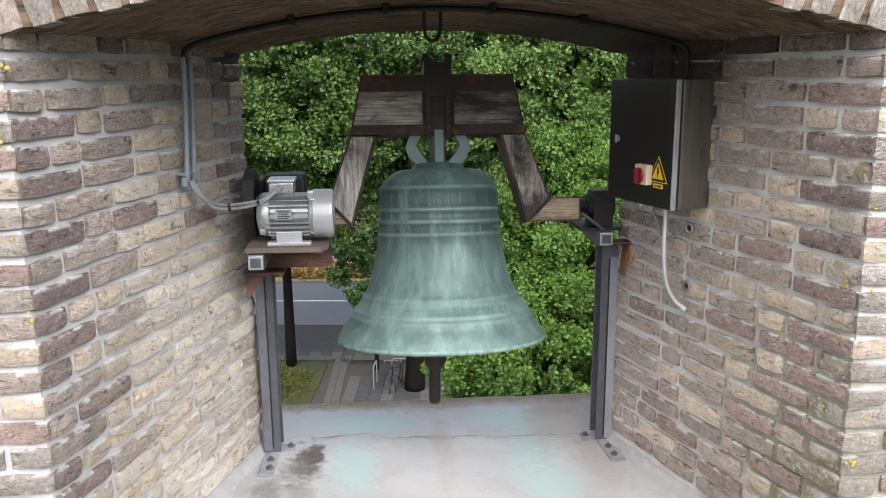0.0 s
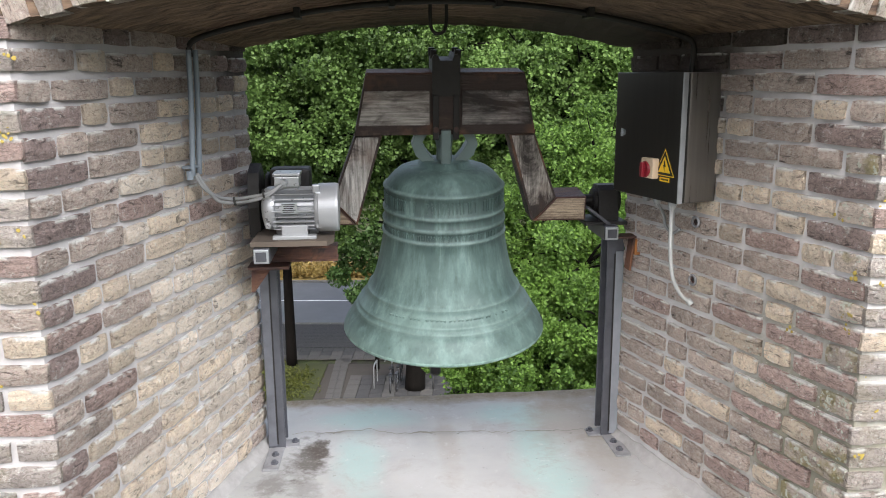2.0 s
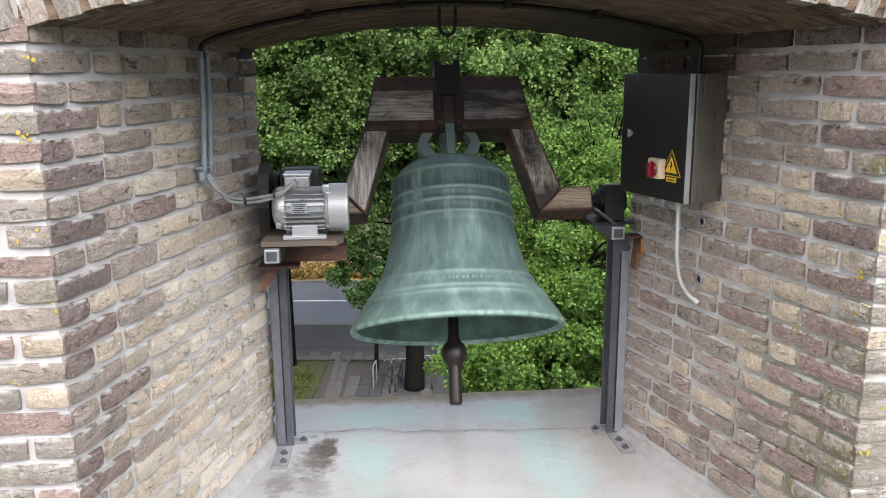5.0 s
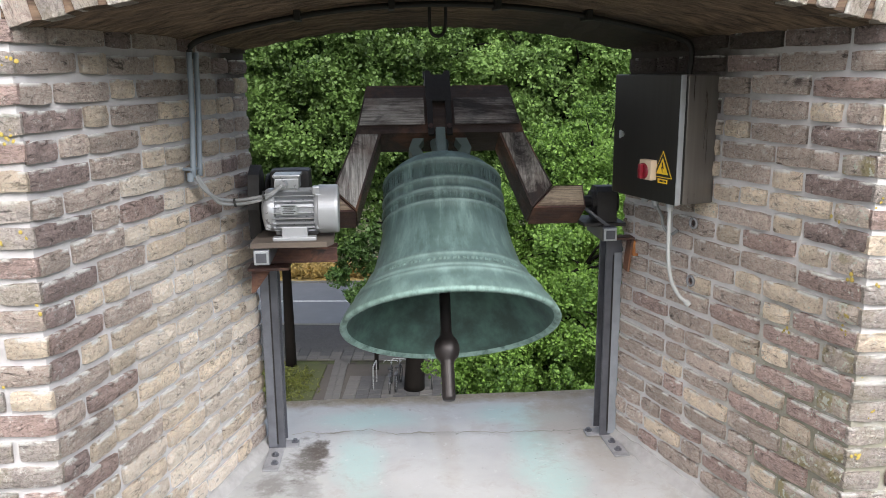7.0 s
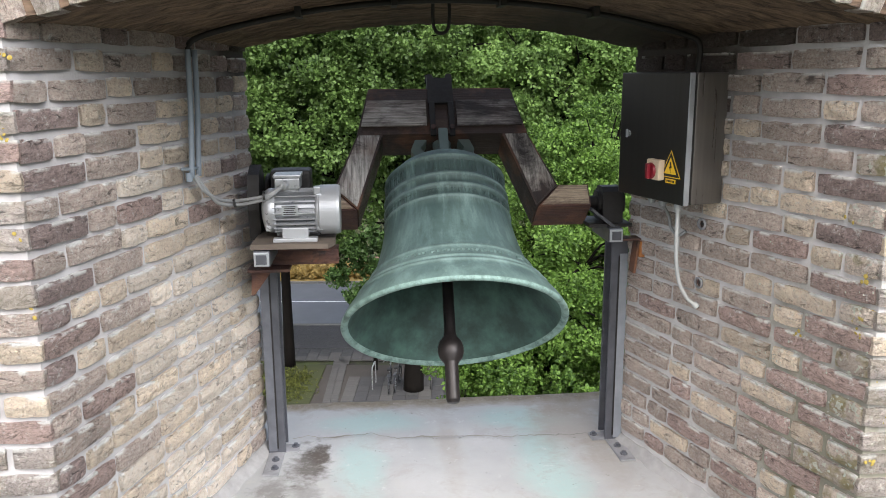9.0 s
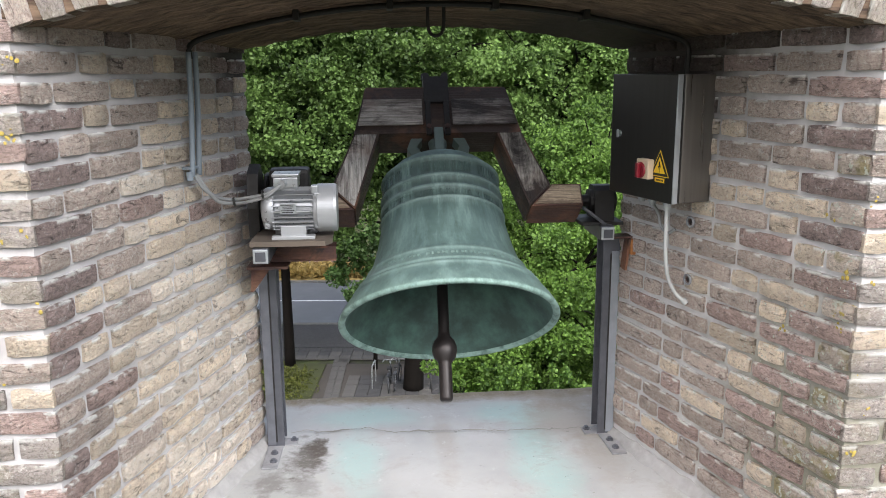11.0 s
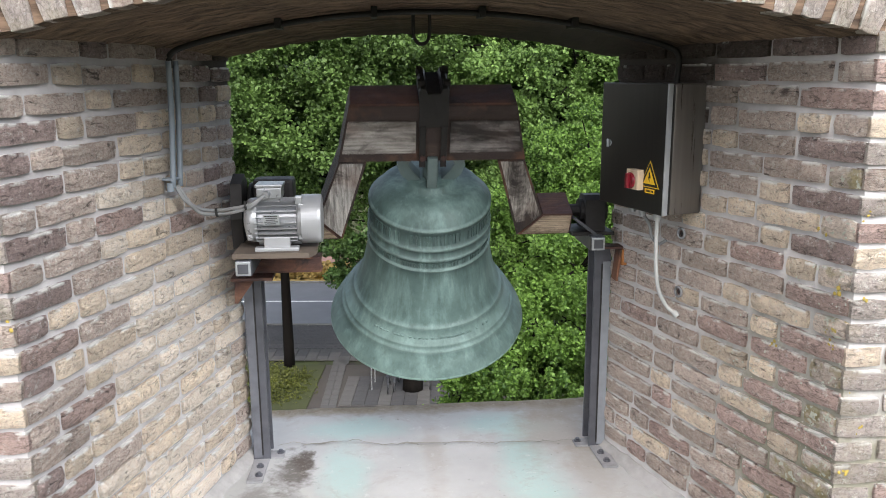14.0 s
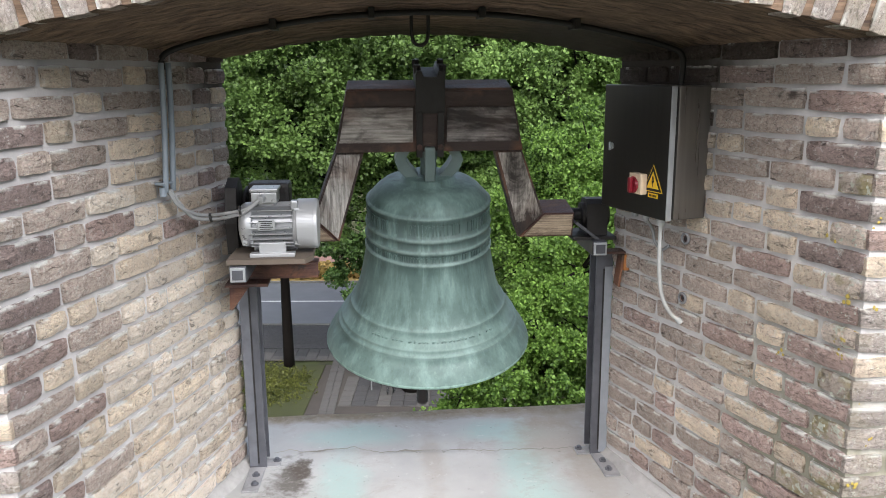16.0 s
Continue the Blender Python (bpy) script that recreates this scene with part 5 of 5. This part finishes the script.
def bicycle(m):
    root = tagged(empty("bicycle", m), "dark city bicycle parked at the tree", "bicycle", "parked bicycles")
    for x in (-0.53, 0.53):
        wheel = part("wheel", ring((x, 0, 0.34), 0.32, 0.020), TYRE, root)
        bm = bmesh.new()
        for k in range(10):
            a = k * math.tau / 10
            add_cyl(bm, (x, 0, 0.34), (x + 0.31 * math.cos(a), 0, 0.34 + 0.31 * math.sin(a)), 0.002, seg=3)
        part("spokes", bm, SILVER, wheel)
        part("mudguard", add_tube(bmesh.new(), [Vector((x + 0.365 * math.cos(a), 0, 0.34 + 0.365 * math.sin(a))) for a in [0.3 + k * 0.26 for k in range(10)]], 0.018, 6), FRAME, root)
    pts = {"bb": (-0.08, 0, 0.30), "seat": (-0.22, 0, 0.80), "head": (0.36, 0, 0.85), "rear": (-0.53, 0, 0.34), "front": (0.53, 0, 0.34), "low": (0.40, 0, 0.70)}
    for a, b in (("bb", "seat"), ("bb", "low"), ("seat", "head"), ("bb", "rear"), ("seat", "rear"), ("head", "front")):
        part("frame_tube", cyl(pts[a], pts[b], 0.016, seg=8), FRAME, root)
    part("saddle", box((-0.25, 0, 0.93), (0.26, 0.16, 0.06), bevel=0.02), TYRE, root)
    part("seat_post", cyl((-0.22, 0, 0.78), (-0.245, 0, 0.92), 0.013, seg=8), SILVER, root)
    part("handlebar", tube([(0.18, -0.28, 1.02), (0.30, -0.24, 1.06), (0.34, 0, 1.05), (0.30, 0.24, 1.06), (0.18, 0.28, 1.02)], 0.013, 8), SILVER, root)
    part("stem", cyl((0.36, 0, 0.84), (0.34, 0, 1.05), 0.014, seg=8), SILVER, root)
    part("carrier", box((-0.55, 0, 0.76), (0.34, 0.13, 0.02), bevel=0.004), FRAME, root)
    part("headlight", cyl((0.40, 0, 0.92), (0.46, 0, 0.92), 0.035, 0.04, 12), SILVER, root)
    return root


def stand_at(u, v, rz):
    p = street(u, v, 0.06)
    return Matrix.Translation(p) @ Matrix.Rotation(radians(rz), 4, "Z")


bike = bicycle(stand_at(-2.42, 30.4, 78))
copy_thing(bike, stand_at(-2.72, 30.2, 84))
copy_thing(bike, stand_at(-1.10, 30.7, 86))
rack = tagged(empty("cycle_stand"), "pale steel hoop stand on the pavement", "cycle stand")
a, b = street(-3.41, 30.1, 0.0), street(-3.36, 30.9, 0.0)
up = Vector((0, 0, 1))
part("hoop", add_tube(bmesh.new(), spline([a, a + up * 0.85, a.lerp(b, 0.15) + up * 0.98, a.lerp(b, 0.85) + up * 0.98, b + up * 0.85, b], 6), 0.028, 8), SILVER, rack)

# ---- passing cars ----
GLASS = plain("dark_car_glass", (0.02, 0.024, 0.028), 0.12, 0.0, 0.2, 4, 0)
LAMP = plain("car_lamp", (0.62, 0.62, 0.60), 0.15, 0.2, 0.1, 4, 0)
TAIL = plain("red_tail_lamp", (0.30, 0.015, 0.012), 0.2, 0, 0.1, 4, 0)


def car_paint(name, col, metal):
    m = plain(name, col, 0.28, metal, 0.05, 3, 0)
    m.node_tree.nodes["Principled BSDF"].inputs["Coat Weight"].default_value = 0.6
    return m


def car(name, label, paint, length, width, height, body, cabin, wheels, wheel_r):
    """A car whose nose points along its own x; outlines are side views in shares of its length and height."""
    root = tagged(empty(name), label, "car", "passing cars")
    L, H, W = length, height, width

    def shell(outline, inset, top_inset, parent, nm, mat, bev):
        bm = bmesh.new()
        n = len(outline)
        zs = [z for _, z in outline]
        lo, hi = min(zs), max(zs)
        sides = []
        for s in (-1, 1):
            col = []
            for x, z in outline:
                k = (z - lo) / (hi - lo)
                col.append(bm.verts.new((x * L, s * (W / 2 - inset - top_inset * k), z * H)))
            sides.append(col)
        bm.faces.new(sides[0])
        bm.faces.new(sides[1][::-1])
        for i in range(n):
            j = (i + 1) % n
            bm.faces.new((sides[0][i], sides[1][i], sides[1][j], sides[0][j]))
        bmesh.ops.recalc_face_normals(bm, faces=bm.faces)
        if bev:
            bmesh.ops.bevel(bm, geom=list(bm.edges), offset=bev, segments=2, affect="EDGES")
        return part(nm, bm, mat, parent)

    shell(body, 0.0, 0.05, root, "body", paint, 0.05)
    shell(cabin, 0.06, 0.16, root, "roof", paint, 0.04)
    cx = [x for x, _ in cabin]
    cz = [z for _, z in cabin]
    mx, mz = sum(cx) / len(cx), sum(cz) / len(cz)
    z0, z1 = min(cz), max(cz)
    x0, x1 = min(x for x, z in cabin if z > z1 - 0.12), max(x for x, z in cabin if z > z1 - 0.12)
    for s in (-1, 1):
        for a, b in ((0.03, 0.47), (0.53, 0.97)):
            xa, xb = x0 + (x1 - x0) * a, x0 + (x1 - x0) * b
            lean_a = (min(cx) - x0) * 0.55 * (1 - a) if a < 0.3 else 0
            lean_b = (max(cx) - x1) * 0.55 * b if b > 0.7 else 0
            pts = [((xa + lean_a) * L, z0 + 0.10), ((xb + lean_b) * L, z0 + 0.10), (xb * L, z1 - 0.07), (xa * L, z1 - 0.07)]
            bm = bmesh.new()
            vs = []
            for x, z in pts:
                k = (z - z0) / (z1 - z0)
                vs.append(bm.verts.new((x, s * (W / 2 - 0.06 - 0.16 * k + 0.012), z * H)))
            bm.faces.new(vs)
            ext = bmesh.ops.extrude_face_region(bm, geom=list(bm.faces))
            bmesh.ops.translate(bm, vec=(0, -s * 0.02, 0), verts=[v for v in ext["geom"] if isinstance(v, bmesh.types.BMVert)])
            part("side_window", bm, GLASS, root)
    front_pts = sorted([p for p in cabin], key=lambda p: -p[0])
    (fx, fz), (tx, tz) = front_pts[0], max([p for p in cabin if p[1] > z1 - 0.12], key=lambda p: p[0])
    rear_pts = sorted([p for p in cabin], key=lambda p: p[0])
    (rx, rz), (sx, sz) = rear_pts[0], min([p for p in cabin if p[1] > z1 - 0.12], key=lambda p: p[0])
    for nm, (ax, az), (bx, bz), o in (("windscreen", (fx, fz), (tx, tz), 0.012), ("rear_window", (rx, rz), (sx, sz), -0.012)):
        bm = bmesh.new()
        q = []
        for k in (0.14, 0.88):
            x, z = ax + (bx - ax) * k, az + (bz - az) * k
            hw = W / 2 - 0.14 - 0.14 * k
            q += [(x * L + o, hw, z * H + 0.012), (x * L + o, -hw, z * H + 0.012)]
        vs = [bm.verts.new(q[i]) for i in (0, 1, 3, 2)]
        bm.faces.new(vs)
        ext = bmesh.ops.extrude_face_region(bm, geom=list(bm.faces))
        bmesh.ops.translate(bm, vec=(0, 0, -0.02), verts=[v for v in ext["geom"] if isinstance(v, bmesh.types.BMVert)])
        part(nm, bm, GLASS, root)
    for wx in wheels:
        for s in (-1, 1):
            tyre = part("wheel", bevelled(cyl((wx * L, s * (W / 2 - 0.20), wheel_r), (wx * L, s * (W / 2 + 0.005), wheel_r), wheel_r, seg=24), 0.03), TYRE, root)
            part("rim", cyl((wx * L, s * (W / 2), wheel_r), (wx * L, s * (W / 2 + 0.012), wheel_r), wheel_r * 0.64, seg=16), SILVER, tyre)
    for s in (-1, 1):
        part("headlight", box((0.475 * L, s * (W / 2 - 0.24), 0.47 * H), (0.14, 0.30, 0.14), bevel=0.03), LAMP, root)
        part("tail_light", box((-0.482 * L, s * (W / 2 - 0.16), 0.55 * H), (0.10, 0.18, 0.22), bevel=0.03), TAIL, root)
        part("wing_mirror", box((0.17 * L, s * (W / 2 + 0.07), 0.62 * H), (0.12, 0.16, 0.11), bevel=0.03), paint, root)
        for dx in (0.06, -0.14):
            part("door_handle", box((dx * L, s * (W / 2 - 0.015), 0.56 * H), (0.16, 0.03, 0.03), bevel=0.008), paint, root)
        part("sill", box((0, s * (W / 2 - 0.02), 0.19 * H), (0.46 * L, 0.05, 0.09), bevel=0.02), TYRE, root)
    part("bumper", box((0.478 * L, 0, 0.27 * H), (0.16, W * 0.9, 0.20), bevel=0.05), TYRE, root)
    part("bumper", box((-0.478 * L, 0, 0.27 * H), (0.16, W * 0.9, 0.20), bevel=0.05), TYRE, root)
    return root


BODY_HATCH = [(-0.5, 0.20), (0.5, 0.20), (0.5, 0.40), (0.46, 0.52), (0.32, 0.60), (-0.40, 0.63), (-0.49, 0.56)]
CABIN_HATCH = [(-0.46, 0.58), (0.36, 0.57), (0.17, 0.96), (0.08, 1.0), (-0.34, 1.0), (-0.41, 0.97)]
BODY_SUV = [(-0.5, 0.20), (0.5, 0.20), (0.5, 0.44), (0.46, 0.56), (0.28, 0.64), (-0.44, 0.66), (-0.5, 0.54)]
CABIN_SUV = [(-0.49, 0.62), (0.31, 0.61), (0.12, 0.94), (0.03, 1.0), (-0.20, 1.0), (-0.36, 0.92)]
blue_car = car("hatchback", "small light blue hatchback driving along the road", car_paint("light_blue_paint", (0.10, 0.30, 0.38), 0.3), 3.54, 1.58, 1.52, BODY_HATCH, CABIN_HATCH, (-0.33, 0.33), 0.29)
white_car = car("suv", "white compact SUV driving along the road", car_paint("white_paint", (0.72, 0.73, 0.74), 0.0), 4.3, 1.82, 1.62, BODY_SUV, CABIN_SUV, (-0.31, 0.32), 0.34)
silver_car = car("estate_car", "silver grey car driving along the road", car_paint("silver_paint", (0.42, 0.43, 0.45), 0.6), 4.5, 1.80, 1.55, BODY_SUV, CABIN_SUV, (-0.31, 0.32), 0.33)

# ---- brickwork, piece by piece ----
def brick_mesh(length, seed, h=0.0490, depth=0.055):
    rnd = random.Random(seed)
    bm = bmesh.new()
    nx, nz = 5, 2
    grid = []
    for i in range(nx + 1):
        col = []
        for j in range(nz + 1):
            edge = i in (0, nx) or j in (0, nz)
            x = length * (i / nx - 0.5) + rnd.uniform(-1, 1) * (0.003 if not edge else 0.0022)
            z = h * j / nz + rnd.uniform(-1, 1) * (0.006 if not edge else 0.0018)
            y = rnd.uniform(-0.0050, 0.0) if not edge else rnd.uniform(-0.0015, 0.0020)
            if i in (0, nx) and j in (0, nz):
                x *= rnd.uniform(0.97, 0.995)
                y += 0.003
                z += (0.004 if j == 0 else -0.004) * rnd.uniform(0.1, 0.8)
            col.append(bm.verts.new((x, y, z)))
        grid.append(col)
    for i in range(nx):
        for j in range(nz):
            bm.faces.new((grid[i][j], grid[i + 1][j], grid[i + 1][j + 1], grid[i][j + 1]))
    ring = [grid[i][0] for i in range(nx + 1)] + [grid[nx][j] for j in range(1, nz + 1)] + [grid[i][nz] for i in range(nx - 1, -1, -1)] + [grid[0][j] for j in range(nz - 1, 0, -1)]
    back = [bm.verts.new((v.co.x, depth, v.co.z)) for v in ring]
    for k in range(len(ring)):
        j = (k + 1) % len(ring)
        bm.faces.new((ring[j], ring[k], back[k], back[j]))
    bmesh.ops.recalc_face_normals(bm, faces=bm.faces)
    me = bpy.data.meshes.new("brick")
    bm.to_mesh(me)
    bm.free()
    me.materials.append(BRICKS["buff"])
    return me


FULL, HALF = 0.200, 0.096
FULLS = [brick_mesh(FULL, 100 + k) for k in range(9)]
HALVES = [brick_mesh(HALF, 200 + k) for k in range(6)]
PITCH, Z0 = 0.0625, 1.30


def lay(parent, me, m, kind):
    ob = new("brick", me)
    ob.parent = parent
    ob.matrix_basis = m
    ob.material_slots[0].link = "OBJECT"
    ob.material_slots[0].material = BRICKS[kind]


KINDS = {"c": "cream", "b": "buff", "n": "brown", "d": "dark", "r": "red", "m": "mossy", "w": "white", "s": "soot_shade"}
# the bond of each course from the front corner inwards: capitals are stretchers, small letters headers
# s marks bricks with dirt and arch shade in their colour
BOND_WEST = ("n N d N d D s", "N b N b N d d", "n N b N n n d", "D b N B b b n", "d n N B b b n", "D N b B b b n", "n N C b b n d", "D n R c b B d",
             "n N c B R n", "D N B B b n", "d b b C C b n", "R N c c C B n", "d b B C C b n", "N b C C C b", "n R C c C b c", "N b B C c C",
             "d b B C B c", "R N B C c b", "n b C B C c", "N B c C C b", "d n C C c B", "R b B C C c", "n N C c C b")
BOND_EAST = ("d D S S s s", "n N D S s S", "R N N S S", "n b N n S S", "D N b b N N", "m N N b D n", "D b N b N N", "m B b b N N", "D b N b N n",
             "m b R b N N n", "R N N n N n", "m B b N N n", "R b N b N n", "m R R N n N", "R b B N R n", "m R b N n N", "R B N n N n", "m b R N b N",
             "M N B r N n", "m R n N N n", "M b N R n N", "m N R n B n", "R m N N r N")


def courses(parent, origin, along, normal, length, pick, k0, k1, seed, plan=None, first=1, top=Z0, pitch=PITCH):
    """Courses of wild bond along a face, by a plan or at random; normal points out of the wall."""
    rnd = random.Random(seed)
    basis = Matrix(((along.x, -normal.x, 0, 0), (along.y, -normal.y, 0, 0), (0, 0, 1, 0), (0, 0, 0, 1)))
    for k in range(k0, k1):
        z = top - k * pitch
        s = 0.0
        n = run = 0
        letters = plan[k - k0].split() if plan else []
        while s < length - 0.03:
            kind = None
            if n < len(letters):
                half, kind = letters[n].islower(), KINDS[letters[n].lower()]
            else:
                half = (k % 2 == first) if n == 0 else (rnd.random() < 0.40 and run > 0)
            run = 0 if half else run + 1
            L = (HALF if half else FULL) * rnd.uniform(0.95, 1.03)
            if length - s - L < 0.07:
                L = length - s
            if L > 0.27:
                L = L / 2
            me, base = (rnd.choice(FULLS), FULL) if L > 0.16 else (rnd.choice(HALVES), HALF)
            c = origin + along * (s + L / 2)
            m = Matrix.Translation((c.x, c.y, z + rnd.uniform(-0.0025, 0.0025))) @ basis @ Matrix.Translation((0, rnd.uniform(-0.003, 0.001), 0)) @ Matrix.Rotation(rnd.uniform(-0.010, 0.010), 4, "Y") @ Matrix.Diagonal((L / base, 1, rnd.uniform(0.93, 1.05), 1))
            lay(parent, me, m, kind or pick(rnd, n, k))
            s += L + rnd.uniform(0.013, 0.021)
            n += 1


def choose(rnd, table):
    return rnd.choices([a for a, _ in table], [b for _, b in table])[0]


def pick_inner(rnd, n, k):
    return choose(rnd, [("buff", 2), ("brown", 4), ("dark", 1)])


def pick_front_l(rnd, n, k):
    return choose(rnd, [("red", 3), ("brown", 1.5), ("white", 2)] if k % 2 and n == 0 else [("white", 5), ("buff", 1), ("red", 0.8)])


def pick_front_r(rnd, n, k):
    return choose(rnd, [("white", 4), ("buff", 1), ("red", 2.2), ("brown", 0.6)])


X, Y = Vector((1, 0, 0)), Vector((0, -1, 0))
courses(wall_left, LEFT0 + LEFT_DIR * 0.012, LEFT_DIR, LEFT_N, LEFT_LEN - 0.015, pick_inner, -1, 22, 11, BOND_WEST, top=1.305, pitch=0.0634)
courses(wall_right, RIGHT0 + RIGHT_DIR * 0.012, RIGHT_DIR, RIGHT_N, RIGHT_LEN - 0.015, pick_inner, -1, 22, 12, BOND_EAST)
courses(wall_left, LEFT0, -X, Y, 0.66, pick_front_l, -1, 24, 13, first=0, top=1.305, pitch=0.0634)
courses(wall_right, RIGHT0, X, Y, 0.66, pick_front_r, -1, 24, 14, first=1)

# voussoirs of the front arch
front = tagged(part("arch_front", box((0, 0.06, 1.86), (1.9, 0.09, 0.28), bevel=0), MORTAR), "weathered brick arch face over the opening", "arch", kind="structure")
rnd = random.Random(40)
N = 31
for i in range(N):
    u = -1.06 + 2.12 * (i + 0.5) / N
    p = soffit_point(u, 0)
    slope = math.atan2(-2 * 0.128 * u, 0.985)
    m = Matrix.Translation((p.x, -0.004 + rnd.uniform(-0.004, 0.004), p.z + rnd.uniform(-0.004, 0.004))) @ Matrix.Rotation(-slope * 1.0, 4, "Y") @ Matrix.Rotation(-math.pi / 2, 4, "Y") @ Matrix.Translation((FULL / 2, 0, -0.025)) @ Matrix.Diagonal((1, 1.2, rnd.uniform(1.0, 1.1), 1))
    lay(front, rnd.choice(FULLS), m, choose(rnd, [("white", 7), ("brown", 1)]))



def lichen(parent, spots, seed, mat, label, normal, radii, count):
    """Thin crusty patches of lichen on the brick faces."""
    rnd = random.Random(seed)
    bm = bmesh.new()
    turn = normal.to_track_quat("Z", "Y").to_matrix().to_4x4()
    for p in spots:
        for _ in range(rnd.randint(1, count)):
            r = rnd.uniform(*radii)
            m = Matrix.Translation(Vector(p) + normal * 0.004) @ turn @ Matrix.Translation((rnd.uniform(-0.016, 0.016), rnd.uniform(-0.012, 0.012), 0)) @ Matrix.Rotation(rnd.uniform(0, 3), 4, "Z")
            bmesh.ops.create_icosphere(bm, subdivisions=1, radius=r, matrix=m @ Matrix.Diagonal((1.0, rnd.uniform(0.5, 1.0), 0.22, 1)))
    tagged(part("lichen", bm, mat, parent, label), kind="stuff")


rl = random.Random(77)
PALE_LICHEN = plain("pale_grey_lichen", (0.47, 0.49, 0.43), 0.95, 0, 0.25, 80, 0.6, 0.002)
lichen(wall_left, [(-0.972 - rl.uniform(0.0, 0.14), 0.0, rl.uniform(0.25, 1.38)) for _ in range(9)], 1, LICHEN, "crusty yellow lichen", Y, (0.002, 0.0065), 5)
lichen(wall_right, [(0.975 + rl.uniform(0.0, 0.10), 0.0, rl.uniform(0.25, 1.2)) for _ in range(5)], 2, LICHEN, "crusty yellow lichen", Y, (0.002, 0.0065), 5)
lichen(wall_right, [(0.972 - 0.304 * q, q, z) for q, z in ((0.10, 0.93), (0.05, 0.66), (0.22, 0.60), (0.04, 0.80))], 3, LICHEN, "crusty yellow lichen", RIGHT_N, (0.003, 0.008), 5)
pale_at = []
while len(pale_at) < 130:
    q, z = abs(rl.gauss(0, 0.22)), rl.gauss(0.45, 0.28)
    if 0.01 < q < 0.75 and 0.0 < z < 1.0:
        pale_at.append((0.972 - 0.304 * q, q, z))
lichen(wall_right, pale_at, 4, PALE_LICHEN, "small pale grey lichen crusts", RIGHT_N, (0.0012, 0.0042), 3)

# ---- what moves ----
SWING, MIDDLE, PEAK, PERIOD = 40.7, -0.7, 0.445, 2.133


def tilt(t):
    """The bell's lean in degrees, mouth towards the open side."""
    return MIDDLE + SWING * math.cos(math.tau * (t - PEAK) / PERIOD)


def motions():
    steps = [i / 10 for i in range(161)]
    walk(bell, [(t, pose(*PIVOT, -tilt(t), 0, 0)) for t in steps])
    for thing, speed, t0, u0, v, turn in ((blue_car, -11.9, 3.6, -7.3, 45.2, 180), (white_car, 13.0, 11.5, -6.25, 40.6, 0), (silver_car, 14.0, 14.5, -9.0, 40.4, 0)):
        walk(thing, [(t, Matrix.Translation(street(u0 + speed * (t - t0), v)) @ Matrix.Rotation(-TURN + radians(turn), 4, "Z")) for t in steps[::4]])
    walk(clapper, [(t, pose(-0.008, 0, 0.02, -(1.04 * tilt(t - 0.05) - tilt(t)), 1.3, 0)) for t in steps])


motions()
